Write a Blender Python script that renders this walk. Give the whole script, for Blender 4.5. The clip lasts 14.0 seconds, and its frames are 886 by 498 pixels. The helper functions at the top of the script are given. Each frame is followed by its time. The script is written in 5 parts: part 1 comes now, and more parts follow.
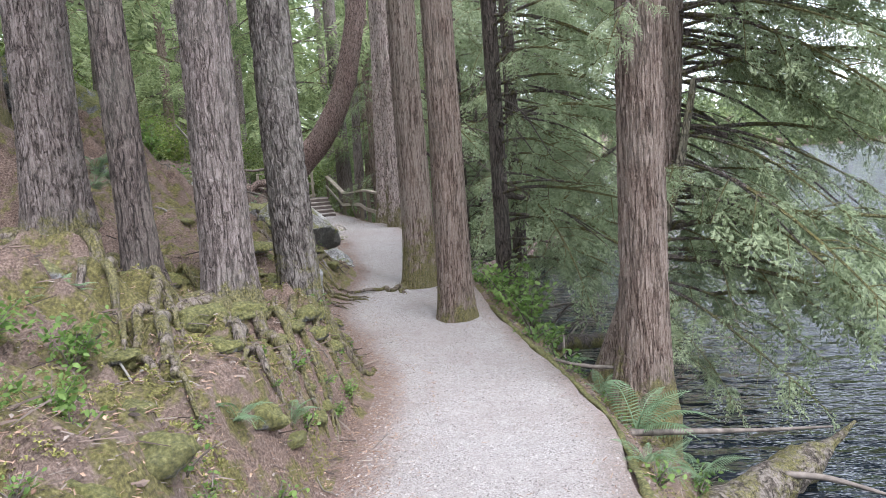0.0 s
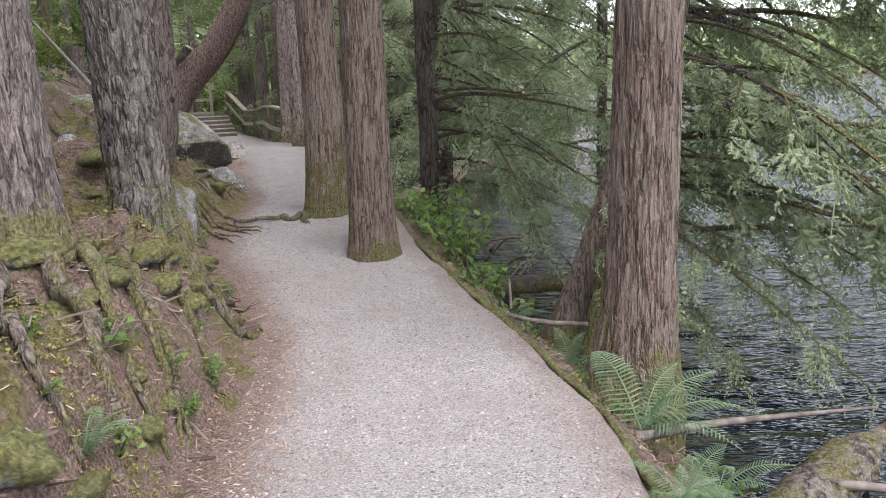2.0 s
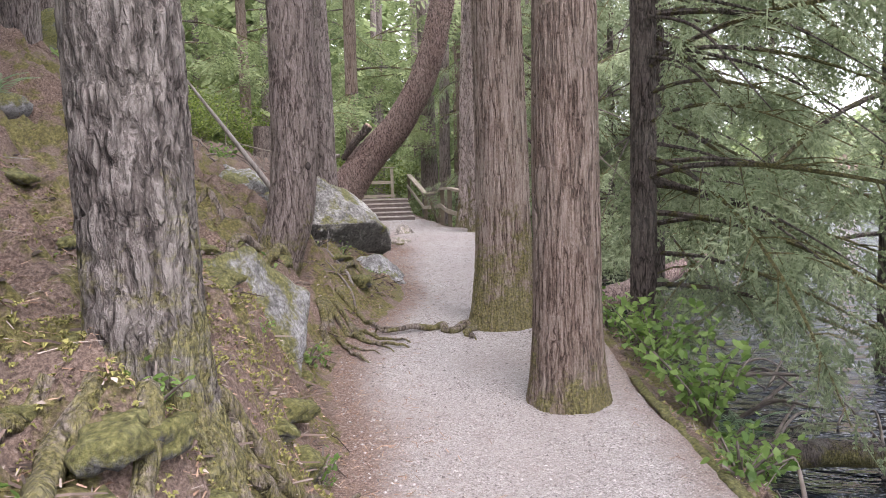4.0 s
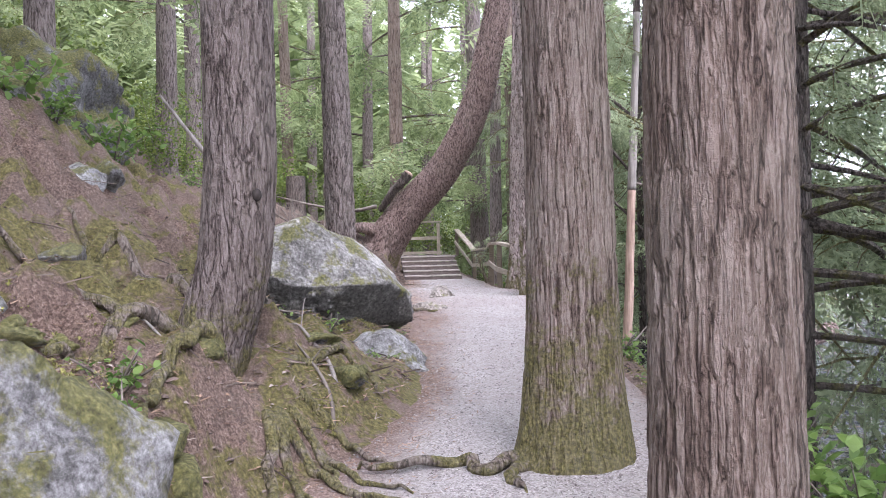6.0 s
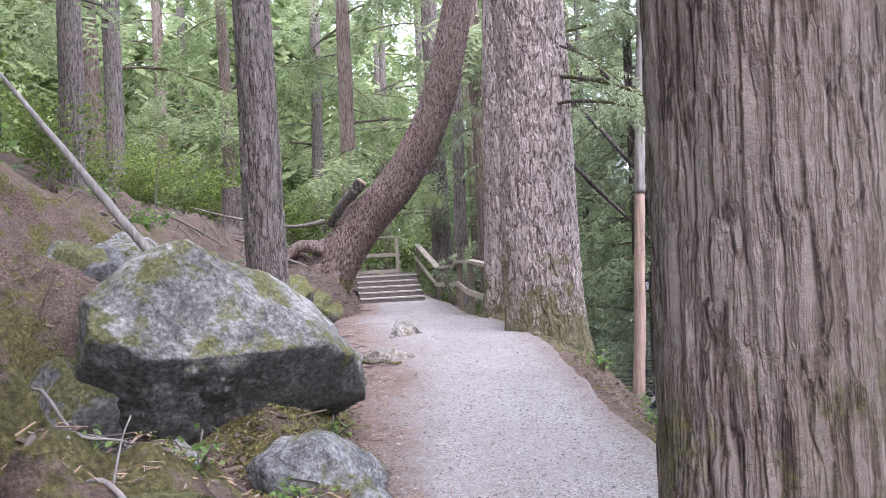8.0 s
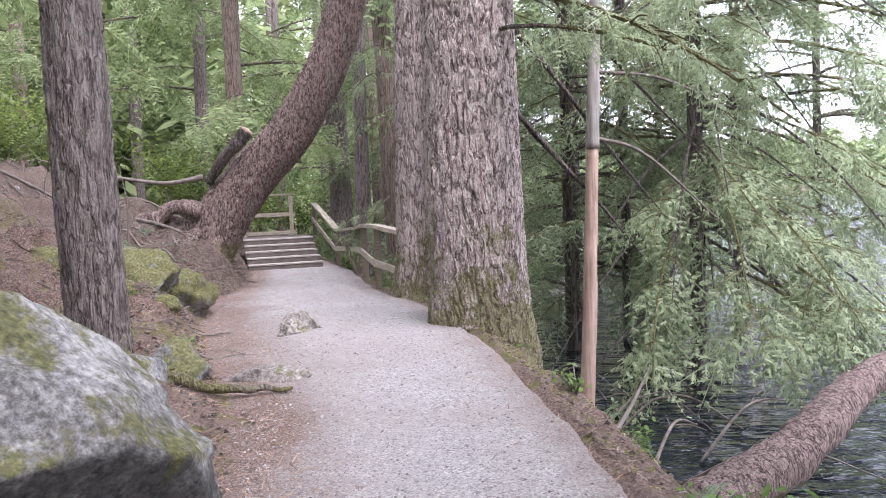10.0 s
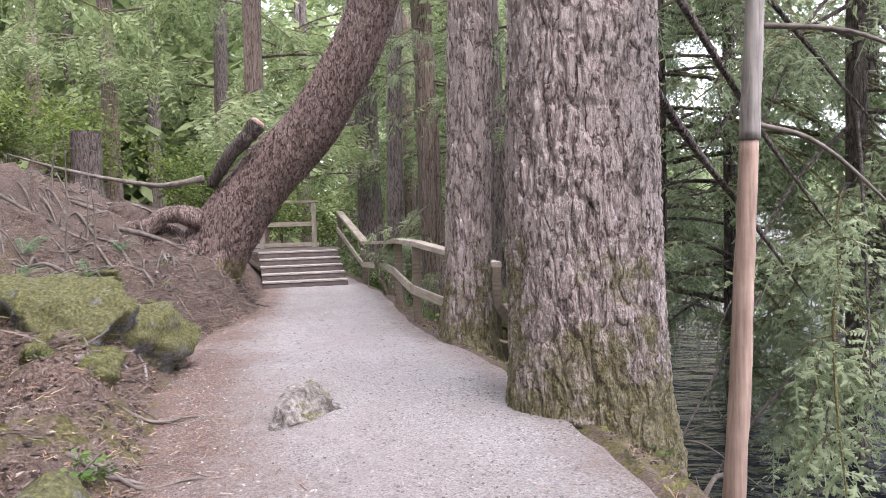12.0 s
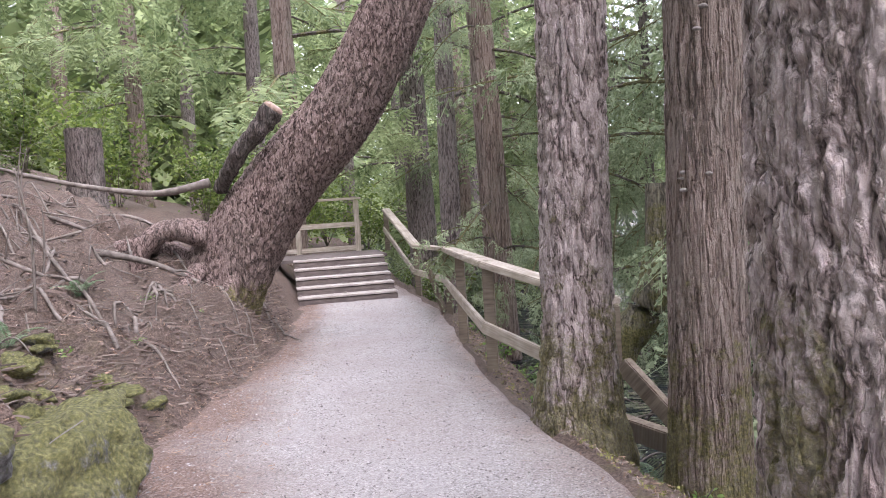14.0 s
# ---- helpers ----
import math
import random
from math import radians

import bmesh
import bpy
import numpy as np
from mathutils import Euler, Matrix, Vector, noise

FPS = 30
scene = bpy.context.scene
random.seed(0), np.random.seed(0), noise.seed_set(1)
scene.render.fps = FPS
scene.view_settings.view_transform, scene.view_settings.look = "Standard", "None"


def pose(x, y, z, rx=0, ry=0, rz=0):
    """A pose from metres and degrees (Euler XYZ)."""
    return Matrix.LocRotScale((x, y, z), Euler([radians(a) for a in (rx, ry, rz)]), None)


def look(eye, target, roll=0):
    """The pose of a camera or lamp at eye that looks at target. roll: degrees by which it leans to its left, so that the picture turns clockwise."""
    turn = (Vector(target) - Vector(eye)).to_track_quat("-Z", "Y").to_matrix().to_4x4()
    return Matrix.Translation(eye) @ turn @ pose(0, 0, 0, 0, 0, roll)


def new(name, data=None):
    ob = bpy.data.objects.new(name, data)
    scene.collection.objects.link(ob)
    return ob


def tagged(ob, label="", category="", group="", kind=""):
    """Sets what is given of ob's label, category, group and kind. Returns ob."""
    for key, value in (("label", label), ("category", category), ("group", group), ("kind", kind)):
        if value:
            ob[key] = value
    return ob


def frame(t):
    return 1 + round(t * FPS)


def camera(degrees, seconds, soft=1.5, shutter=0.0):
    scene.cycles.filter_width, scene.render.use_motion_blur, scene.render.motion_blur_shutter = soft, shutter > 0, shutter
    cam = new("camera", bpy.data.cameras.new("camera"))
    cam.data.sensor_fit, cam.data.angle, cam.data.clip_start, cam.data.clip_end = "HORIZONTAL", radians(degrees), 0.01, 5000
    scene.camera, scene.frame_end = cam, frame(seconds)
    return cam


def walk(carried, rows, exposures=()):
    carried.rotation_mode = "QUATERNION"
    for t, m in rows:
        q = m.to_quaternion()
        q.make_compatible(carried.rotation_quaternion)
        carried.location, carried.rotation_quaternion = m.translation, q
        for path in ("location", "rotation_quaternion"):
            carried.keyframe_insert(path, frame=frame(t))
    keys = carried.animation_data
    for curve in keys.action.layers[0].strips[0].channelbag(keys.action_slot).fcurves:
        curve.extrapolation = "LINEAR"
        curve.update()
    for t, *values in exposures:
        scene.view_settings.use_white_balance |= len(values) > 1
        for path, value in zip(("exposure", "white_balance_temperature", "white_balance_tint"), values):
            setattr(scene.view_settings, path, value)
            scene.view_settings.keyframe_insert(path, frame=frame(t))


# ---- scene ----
cam = camera(59.0, 14.0, soft=0.8)
PATH = [
    (0, (0.698, -0.628, 2.013), (0.616, 1.358, 1.796), -4.0),
    (0.5, (0.518, -0.099, 2.0), (0.683, 1.869, 1.681), -1.8),
    (1, (0.556, 0.344, 1.855), (0.726, 2.303, 1.488), -1.9),
    (1.5, (0.558, 0.921, 1.743), (0.723, 2.868, 1.317), -2.2),
    (2, (0.599, 1.489, 1.676), (0.728, 3.443, 1.27), -2.3),
    (2.5, (0.604, 2.127, 1.611), (0.733, 4.077, 1.185), -0.9),
    (3, (0.545, 2.755, 1.547), (0.625, 4.723, 1.195), -1.0),
    (3.5, (0.508, 3.456, 1.517), (0.327, 5.433, 1.276), -3.2),
    (4, (0.436, 4.116, 1.484), (0.118, 6.083, 1.314), -1.5),
    (4.2, (0.429, 4.417, 1.445), (0.073, 6.382, 1.343), -1.2),
    (6.3, (0.068, 7.116, 1.376), (-0.414, 9.057, 1.4), -1.9),
    (6.5, (0.002, 7.408, 1.409), (-0.498, 9.343, 1.467), -2.2),
    (7, (-0.215, 8.052, 1.427), (-0.684, 9.996, 1.448), -2.4),
    (7.5, (-0.328, 8.634, 1.458), (-0.735, 10.592, 1.474), -3.1),
    (8, (-0.49, 9.241, 1.487), (-0.835, 11.211, 1.499), -2.7),
    (8.5, (-0.606, 9.75, 1.527), (-0.806, 11.74, 1.492), -1.6),
    (8.7, (-0.626, 9.982, 1.522), (-0.811, 11.973, 1.477), -1.8),
    (10.8, (-1.137, 12.223, 1.69), (-1.195, 14.217, 1.553), -2.4),
    (11, (-1.183, 12.504, 1.639), (-1.263, 14.5, 1.537), -1.8),
    (11.5, (-1.311, 13.223, 1.625), (-1.468, 15.215, 1.541), -1.5),
    (12, (-1.401, 13.866, 1.674), (-1.558, 15.858, 1.586), -1.5),
    (12.5, (-1.471, 14.545, 1.719), (-1.671, 16.533, 1.642), -2.4),
    (13, (-1.615, 15.165, 1.805), (-1.815, 17.154, 1.73), -2.3),
    (13.5, (-1.713, 15.801, 1.874), (-2.016, 17.776, 1.768), -3.4),
    (14, (-1.866, 16.47, 1.91), (-2.152, 18.446, 1.788), -3.6),
]
walk(cam, [(t, look(eye, target, roll)) for t, eye, target, roll in PATH],
     exposures=[(0.0, 1.45, 5900, 16), (1.3, 1.2, 6080, 18), (4.0, 1.75, 6250, 24), (7.0, 2.08, 5650, 26), (9.0, 2.04, 5750, 26), (12.0, 2.04, 6050, 26), (14.0, 2.18, 5950, 27)])

# ---- light ----
world = bpy.data.worlds.new("world")
scene.world = world
world.use_nodes = True
wn = world.node_tree.nodes
sky = wn.new("ShaderNodeTexSky")
sky.sky_type = "NISHITA"
sky.sun_disc = False
sky.sun_elevation, sky.sun_rotation = radians(54), radians(141)
sky.air_density, sky.dust_density, sky.ozone_density = 1.0, 3.0, 1.0
soften = wn.new("ShaderNodeMix")
soften.data_type = "RGBA"
soften.inputs[0].default_value = 0.72
soften.inputs[7].default_value = (8.6, 9.0, 9.2, 1)      # high white cloud over the lake
world.node_tree.links.new(sky.outputs[0], soften.inputs[6])
world.node_tree.links.new(soften.outputs[2], wn["Background"].inputs[0])
wn["Background"].inputs[1].default_value = 0.15
sun_data = bpy.data.lights.new("sun", "SUN")
sun_data.energy, sun_data.angle, sun_data.color = 1.5, radians(40), (1.0, 0.97, 0.92)
sun = new("sun", sun_data)
sun.matrix_world = look((18, -22, 40), (0, 0, 0))


# ---- numbers that vary ----
rng = np.random.default_rng(7)


def hash3(i, j, k, seed):
    n = (i * 374761393 + j * 668265263 + k * 2147483647 + seed * 974634777) & 0xFFFFFFFF
    n = ((n ^ (n >> 13)) * 1274126177) & 0xFFFFFFFF
    n = ((n ^ (n >> 16)) * 2246822519) & 0xFFFFFFFF
    return ((n ^ (n >> 15)) & 0xFFFFFF) / float(0xFFFFFF)


def vnoise(x, y, z=0.0, seed=0):
    """Smooth noise in 0..1 at arrays of places."""
    x, y, z = np.broadcast_arrays(np.asarray(x, float), np.asarray(y, float), np.asarray(z, float))
    i, j, k = np.floor(x).astype(np.int64), np.floor(y).astype(np.int64), np.floor(z).astype(np.int64)
    u, v, w = x - i, y - j, z - k
    u, v, w = u * u * (3 - 2 * u), v * v * (3 - 2 * v), w * w * (3 - 2 * w)
    out = 0
    for a in (0, 1):
        for b in (0, 1):
            for c in (0, 1):
                out = out + (u if a else 1 - u) * (v if b else 1 - v) * (w if c else 1 - w) * hash3(i + a, j + b, k + c, seed)
    return out


def fbm(x, y, z=0.0, octaves=4, seed=0):
    total, size, amp = 0, 1.0, 0.5
    for o in range(octaves):
        total = total + amp * vnoise(np.asarray(x) * size, np.asarray(y) * size, np.asarray(z) * size, seed + o)
        size, amp = size * 2.03, amp * 0.5
    return total / (1 - 0.5 ** octaves)


def smooth(a, b, x):
    t = np.clip((np.asarray(x, float) - a) / (b - a), 0, 1)
    return t * t * (3 - 2 * t)


# ---- the lie of the land: path edges and height along y ----
EDGE_Y = [-40, -3, 0, 4, 5.2, 6.6, 7.1, 8, 8.8, 9.5, 10.2, 11.1, 12, 13.2, 14.6, 15.8, 17.8, 19.7, 21, 22, 24.5, 28, 30.5, 34, 45, 90]
EDGE_L = [-2, -0.45, -0.38, -0.32, -0.32, -0.4, -0.42, -0.75, -1.1, -1.38, -1.43, -1.3, -1.3, -1.7, -2.05, -2.45, -3.3, -4.1, -4.45, -4.6, -4.95, -5.9, -6.5, -8, -13, -38]
EDGE_R = [0, 1.45, 1.5, 1.58, 1.65, 1.43, 1.35, 1.13, 1.0, 0.85, 0.75, 0.5, 0.3, 0.0, -0.37, -0.6, -1.0, -1.45, -1.9, -2.25, -2.85, -3.6, -4.5, -6, -10, -34]
HIGH_Y = [-40, -3, 0, 3, 5, 7, 9, 10.2, 10.8, 12.7, 14, 16, 17.8, 18.8, 20.2, 22.4, 24.5, 27, 30.5, 34, 90]
HIGH_Z = [1.5, 0.35, 0.28, 0.08, 0.0, 0.0, 0.07, 0.18, 0.29, 0.34, 0.42, 0.52, 0.57, 0.56, 0.52, 0.43, 0.35, 0.27, 0.24, 0.5, 2.0]
STEP_Y = [-40, 0, 5, 6.5, 8.5, 9.6, 10.7, 13, 16, 20, 23, 25, 28, 33, 90]
STEP_H = [0.5, 0.5, 0.68, 0.62, 0.62, 0.45, 0.3, 0.18, 0.06, 0.3, 0.38, 0.5, 0.5, 0.35, 0.3]
RISE_S = [0.28, 0.3, 0.36, 0.4, 0.48, 0.52, 0.48, 0.46, 0.2, 0.36, 0.46, 0.5, 0.46, 0.4, 0.3]
WATER = -0.75


def curve(y, ys, vs):
    y = np.asarray(y, float)
    return sum(np.interp(y + o, ys, vs) for o in (-0.45, -0.2, 0, 0.2, 0.45)) / 5


def left_edge(y):
    return curve(y, EDGE_Y, EDGE_L)


def right_edge(y):
    return curve(y, EDGE_Y, EDGE_R)


def path_height(y):
    return curve(y, HIGH_Y, HIGH_Z)


def land(x, y):
    """Height of the forest floor, the bank and the lake bed."""
    x, y = np.broadcast_arrays(np.asarray(x, float), np.asarray(y, float))
    wob = 0.22 * (fbm(x * 1.3, y * 1.3, 3, 3, 11) - 0.5)
    dl = left_edge(y) - x + wob * 1.2
    dr = x - right_edge(y) + wob * 0.6
    base = path_height(y)
    up = np.maximum(dl, 0)
    step, slope = np.interp(y, STEP_Y, STEP_H), np.interp(y, STEP_Y, RISE_S)
    hill = np.interp(y, [4, 9, 14, 18, 30], [0.3, 0.62, 0.62, 0.46, 0.3])
    toe = np.interp(y, [8, 10, 14, 17, 20, 24], [2.6, 2.2, 1.6, 1.15, 0.9, 2.0])
    rise = step * smooth(0, 0.5, up) + slope * np.minimum(up, toe) + hill * np.clip(up - toe, 0, 9) + 0.12 * np.clip(up - 11.6, 0, 150)
    lumps = (fbm(x * 0.9, y * 0.9, 0, 4, 21) - 0.5) * 0.5 + (fbm(x * 3.6, y * 3.6, 0, 4, 31) - 0.5) * 0.34 + (fbm(x * 9.5, y * 9.5, 0, 3, 37) - 0.5) * 0.13 - 0.12 * (1 - smooth(0.0, 0.1, np.abs(fbm(x * 1.7, y * 1.7, 0, 3, 35) - 0.5)))
    hummock = smooth(0.44, 0.62, fbm(x * 2.3, y * 2.3, 0, 3, 41)) * 0.17 + smooth(0.5, 0.6, fbm(x * 6.1, y * 6.1, 0, 2, 43)) * 0.045 - 0.1
    rise = rise + hummock * smooth(0.1, 0.55, up) * (1 - smooth(5, 8, up)) * np.interp(y, [12, 15, 17, 19], [1, 0.45, 0.45, 1])
    rise = rise + lumps * smooth(0.05, 0.9, up) * np.interp(up, [0, 3, 12], [0.8, 1.3, 3])
    hollow = 1 - smooth(0.55, 1.0, np.hypot((x + 2.5) / 1.1, (y - 12.4) / 0.95))
    rise = rise + hollow * (0.08 - rise) * (up > 0)
    down = np.maximum(dr, 0)
    fall = np.interp(y, [8, 14, 20], [1.0, 1.2, 1.2])
    drop = np.interp(y, [8, 12], [0.28, 0.12]) * smooth(0.04, 0.3, down) + fall * np.maximum(down - 0.35, 0)
    z = base + rise - drop + lumps * 0.5 * smooth(0.1, 0.6, down)
    far = np.hypot(x - 2, y)
    floor_z = -2.2 + 0 * x
    z = np.where(down > 0, np.maximum(z, floor_z + 0.2 * lumps), z)
    shore = smooth(330, 400, far) * smooth(0, 30, down) * 20 * (0.6 + 0.8 * fbm(x / 60, y / 60, 0, 2, 77))
    return z + np.where(down > 0, shore, 0)


def floor_at(x, y):
    """Height of what one stands on: the trodden path, or the floor beside it."""
    if float(left_edge(y)) < x < float(right_edge(y)):
        return float(path_height(y))
    return float(land(x, y))


# ---- materials ----
def material(name, rough=0.8):
    m = bpy.data.materials.new(name)
    m.use_nodes = True
    b = m.node_tree.nodes["Principled BSDF"]
    b.inputs["Roughness"].default_value = rough
    b.inputs["Specular IOR Level"].default_value = 0.3
    return m, m.node_tree, b


def node(tree, kind, **values):
    n = tree.nodes.new("ShaderNode" + kind)
    for key, value in values.items():
        n.inputs[key.replace("_", " ")].default_value = value
    return n


def coords(tree, scale=(1, 1, 1), source="Object"):
    tc, mp = node(tree, "TexCoord"), node(tree, "Mapping")
    mp.inputs["Scale"].default_value = scale
    tree.links.new(tc.outputs[source], mp.inputs["Vector"])
    return mp.outputs[0]


def noise_of(tree, vec, scale, detail=4.0, rough=0.6):
    n = node(tree, "TexNoise", Scale=scale, Detail=detail, Roughness=rough)
    tree.links.new(vec, n.inputs["Vector"])
    return n.outputs["Fac"]


def ramp(tree, fac, stops):
    r = node(tree, "ValToRGB")
    while len(r.color_ramp.elements) < len(stops):
        r.color_ramp.elements.new(0.5)
    for e, (p, c) in zip(r.color_ramp.elements, stops):
        e.position, e.color = p, (*c, 1) if len(c) == 3 else c
    tree.links.new(fac, r.inputs[0])
    return r.outputs[0]


def grey(tree, fac, a, b):
    n = node(tree, "MapRange")
    n.inputs[1].default_value, n.inputs[2].default_value = a, b
    tree.links.new(fac, n.inputs[0])
    return n.outputs[0]


def mixed(tree, fac, a, b, how="MIX"):
    n = node(tree, "Mix")
    n.data_type, n.blend_type = "RGBA", how
    for socket, value in ((n.inputs[0], fac), (n.inputs[6], a), (n.inputs[7], b)):
        if isinstance(value, (tuple, float, int)):
            socket.default_value = (*value, 1) if isinstance(value, tuple) else value
        else:
            tree.links.new(value, socket)
    return n.outputs[2]


def math_of(tree, op, a, b=0.0):
    n = node(tree, "Math")
    n.operation = op
    for socket, value in ((n.inputs[0], a), (n.inputs[1], b)):
        if isinstance(value, (float, int)):
            socket.default_value = value
        else:
            tree.links.new(value, socket)
    return n.outputs[0]


def bump(tree, b, fac, strength, distance):
    n = node(tree, "Bump", Strength=strength, Distance=distance)
    tree.links.new(fac, n.inputs["Height"])
    tree.links.new(n.outputs[0], b.inputs["Normal"])


def bark(name, dark, mid, light, moss_height=0.5, moss=0.6, grain=(34, 34, 6.0), lichen=0.35, wander=1.1):
    """Furrowed bark with lichen bloom and moss creeping up from the root collar."""
    m, t, b = material(name, 0.9)
    warp = node(t, "TexNoise", Scale=9.0, Detail=3.0)
    t.links.new(coords(t, (1, 1, 0.6)), warp.inputs["Vector"])
    shift = node(t, "VectorMath")
    shift.operation = "MULTIPLY_ADD"
    shift.inputs[1].default_value = (wander, wander, 1.6)
    t.links.new(warp.outputs["Color"], shift.inputs[0])
    t.links.new(coords(t, grain), shift.inputs[2])
    crack = math_of(t, "ABSOLUTE", math_of(t, "SUBTRACT", noise_of(t, shift.outputs[0], 0.55, 2, 0.5), 0.5))
    small = math_of(t, "ABSOLUTE", math_of(t, "SUBTRACT", noise_of(t, shift.outputs[0], 1.3, 3, 0.6), 0.5))
    plate = math_of(t, "ADD", math_of(t, "MULTIPLY", grey(t, crack, 0.0, 0.07), 0.6), math_of(t, "MULTIPLY", grey(t, small, 0.0, 0.1), 0.4))
    coarse = noise_of(t, shift.outputs[0], 0.8, 6, 0.72)
    fine = noise_of(t, coords(t, (80, 80, 55)), 1.0, 5, 0.75)
    patch = noise_of(t, coords(t, (1, 1, 0.6)), 2.6, 4, 0.65)
    tone = math_of(t, "ADD", math_of(t, "MULTIPLY", plate, 0.36), math_of(t, "ADD", math_of(t, "MULTIPLY", coarse, 0.45), math_of(t, "MULTIPLY", fine, 0.38)))
    col = ramp(t, tone, [(0.43, dark), (0.62, mid), (0.8, light)])
    col = mixed(t, math_of(t, "MULTIPLY", grey(t, patch, 0.45, 0.75), lichen), col, (0.3, 0.29, 0.24))
    geo = node(t, "TexCoord")
    sep = node(t, "SeparateXYZ")
    t.links.new(geo.outputs["Object"], sep.inputs[0])
    tuft = noise_of(t, coords(t), 3.4, 7, 0.75)
    reach = math_of(t, "SUBTRACT", math_of(t, "ADD", math_of(t, "MULTIPLY", tuft, 3.6), moss - 1.85), math_of(t, "DIVIDE", sep.outputs[2], max(moss_height, 0.05)))
    green = ramp(t, noise_of(t, coords(t), 60.0, 3), [(0.3, (0.045, 0.047, 0.013)), (0.52, (0.16, 0.15, 0.042)), (0.72, (0.32, 0.29, 0.095))])
    col = mixed(t, math_of(t, "MULTIPLY", grey(t, reach, 0.0, 0.35), 0.75 if moss > 0 else 0.0), col, green)
    t.links.new(col, b.inputs["Base Color"])
    bump(t, b, math_of(t, "ADD", math_of(t, "MULTIPLY", plate, 0.9), math_of(t, "MULTIPLY", fine, 0.7)), 1.0, 0.03)
    return m


def leafy(name, dark, light, scale=3.0, rough=0.55):
    m, t, b = material(name, rough)
    info = node(t, "ObjectInfo")
    isl = node(t, "NewGeometry")
    n = noise_of(t, coords(t), scale, 2)
    k = math_of(t, "ADD", math_of(t, "MULTIPLY", n, 0.5), math_of(t, "ADD", math_of(t, "MULTIPLY", isl.outputs["Random Per Island"], 0.4), math_of(t, "MULTIPLY", info.outputs["Random"], 0.15)))
    col = ramp(t, k, [(0.25, dark), (0.85, light)])
    t.links.new(col, b.inputs["Base Color"])
    tr = node(t, "BsdfTranslucent")
    t.links.new(col, tr.inputs[0])
    mx = node(t, "MixShader")
    mx.inputs[0].default_value = 0.55
    t.links.new(b.outputs[0], mx.inputs[1])
    t.links.new(tr.outputs[0], mx.inputs[2])
    t.links.new(mx.outputs[0], t.nodes["Material Output"].inputs[0])
    return m


def ground_material():
    """Needle litter and bare soil, with moss in patches and pale grit."""
    m, t, b = material("forest_floor", 0.95)
    v = coords(t)
    big, mid = noise_of(t, v, 0.55, 4), noise_of(t, v, 3.3, 5, 0.65)
    fine, grit = noise_of(t, coords(t, (60, 60, 60)), 1.0, 5, 0.75), noise_of(t, v, 150.0, 2)
    litter = ramp(t, fine, [(0.3, (0.035, 0.023, 0.017)), (0.46, (0.16, 0.105, 0.08)), (0.58, (0.33, 0.235, 0.185)), (0.76, (0.52, 0.43, 0.365))])
    litter = mixed(t, grey(t, noise_of(t, v, 7.0, 5, 0.7), 0.42, 0.66), litter, mixed(t, 0.42, litter, (0.06, 0.042, 0.032)))
    soil = mixed(t, grey(t, big, 0.4, 0.65), litter, mixed(t, 0.5, litter, (0.25, 0.2, 0.165)))
    place = node(t, "SeparateXYZ")
    t.links.new(v, place.inputs[0])
    bare = grey(t, math_of(t, "ADD", place.outputs[1], math_of(t, "MULTIPLY", mid, 8.0)), 26.5, 21.5)
    soil = mixed(t, bare, mixed(t, 0.45, soil, (0.085, 0.07, 0.055)), soil)
    moss = ramp(t, noise_of(t, v, 38.0, 4, 0.7), [(0.3, (0.035, 0.036, 0.01)), (0.52, (0.155, 0.145, 0.04)), (0.75, (0.36, 0.33, 0.12))])
    where = grey(t, math_of(t, "ADD", math_of(t, "MULTIPLY", mid, 0.62), math_of(t, "MULTIPLY", big, 0.45)), 0.53, 0.58)
    where = math_of(t, "MULTIPLY", where, bare)
    col = mixed(t, math_of(t, "MULTIPLY", where, 0.85), soil, moss)
    t.links.new(col, b.inputs["Base Color"])
    bump(t, b, math_of(t, "ADD", math_of(t, "ADD", math_of(t, "MULTIPLY", mid, 1.5), math_of(t, "MULTIPLY", fine, 0.6)), math_of(t, "MULTIPLY", grit, 0.15)), 1.0, 0.06)
    return m


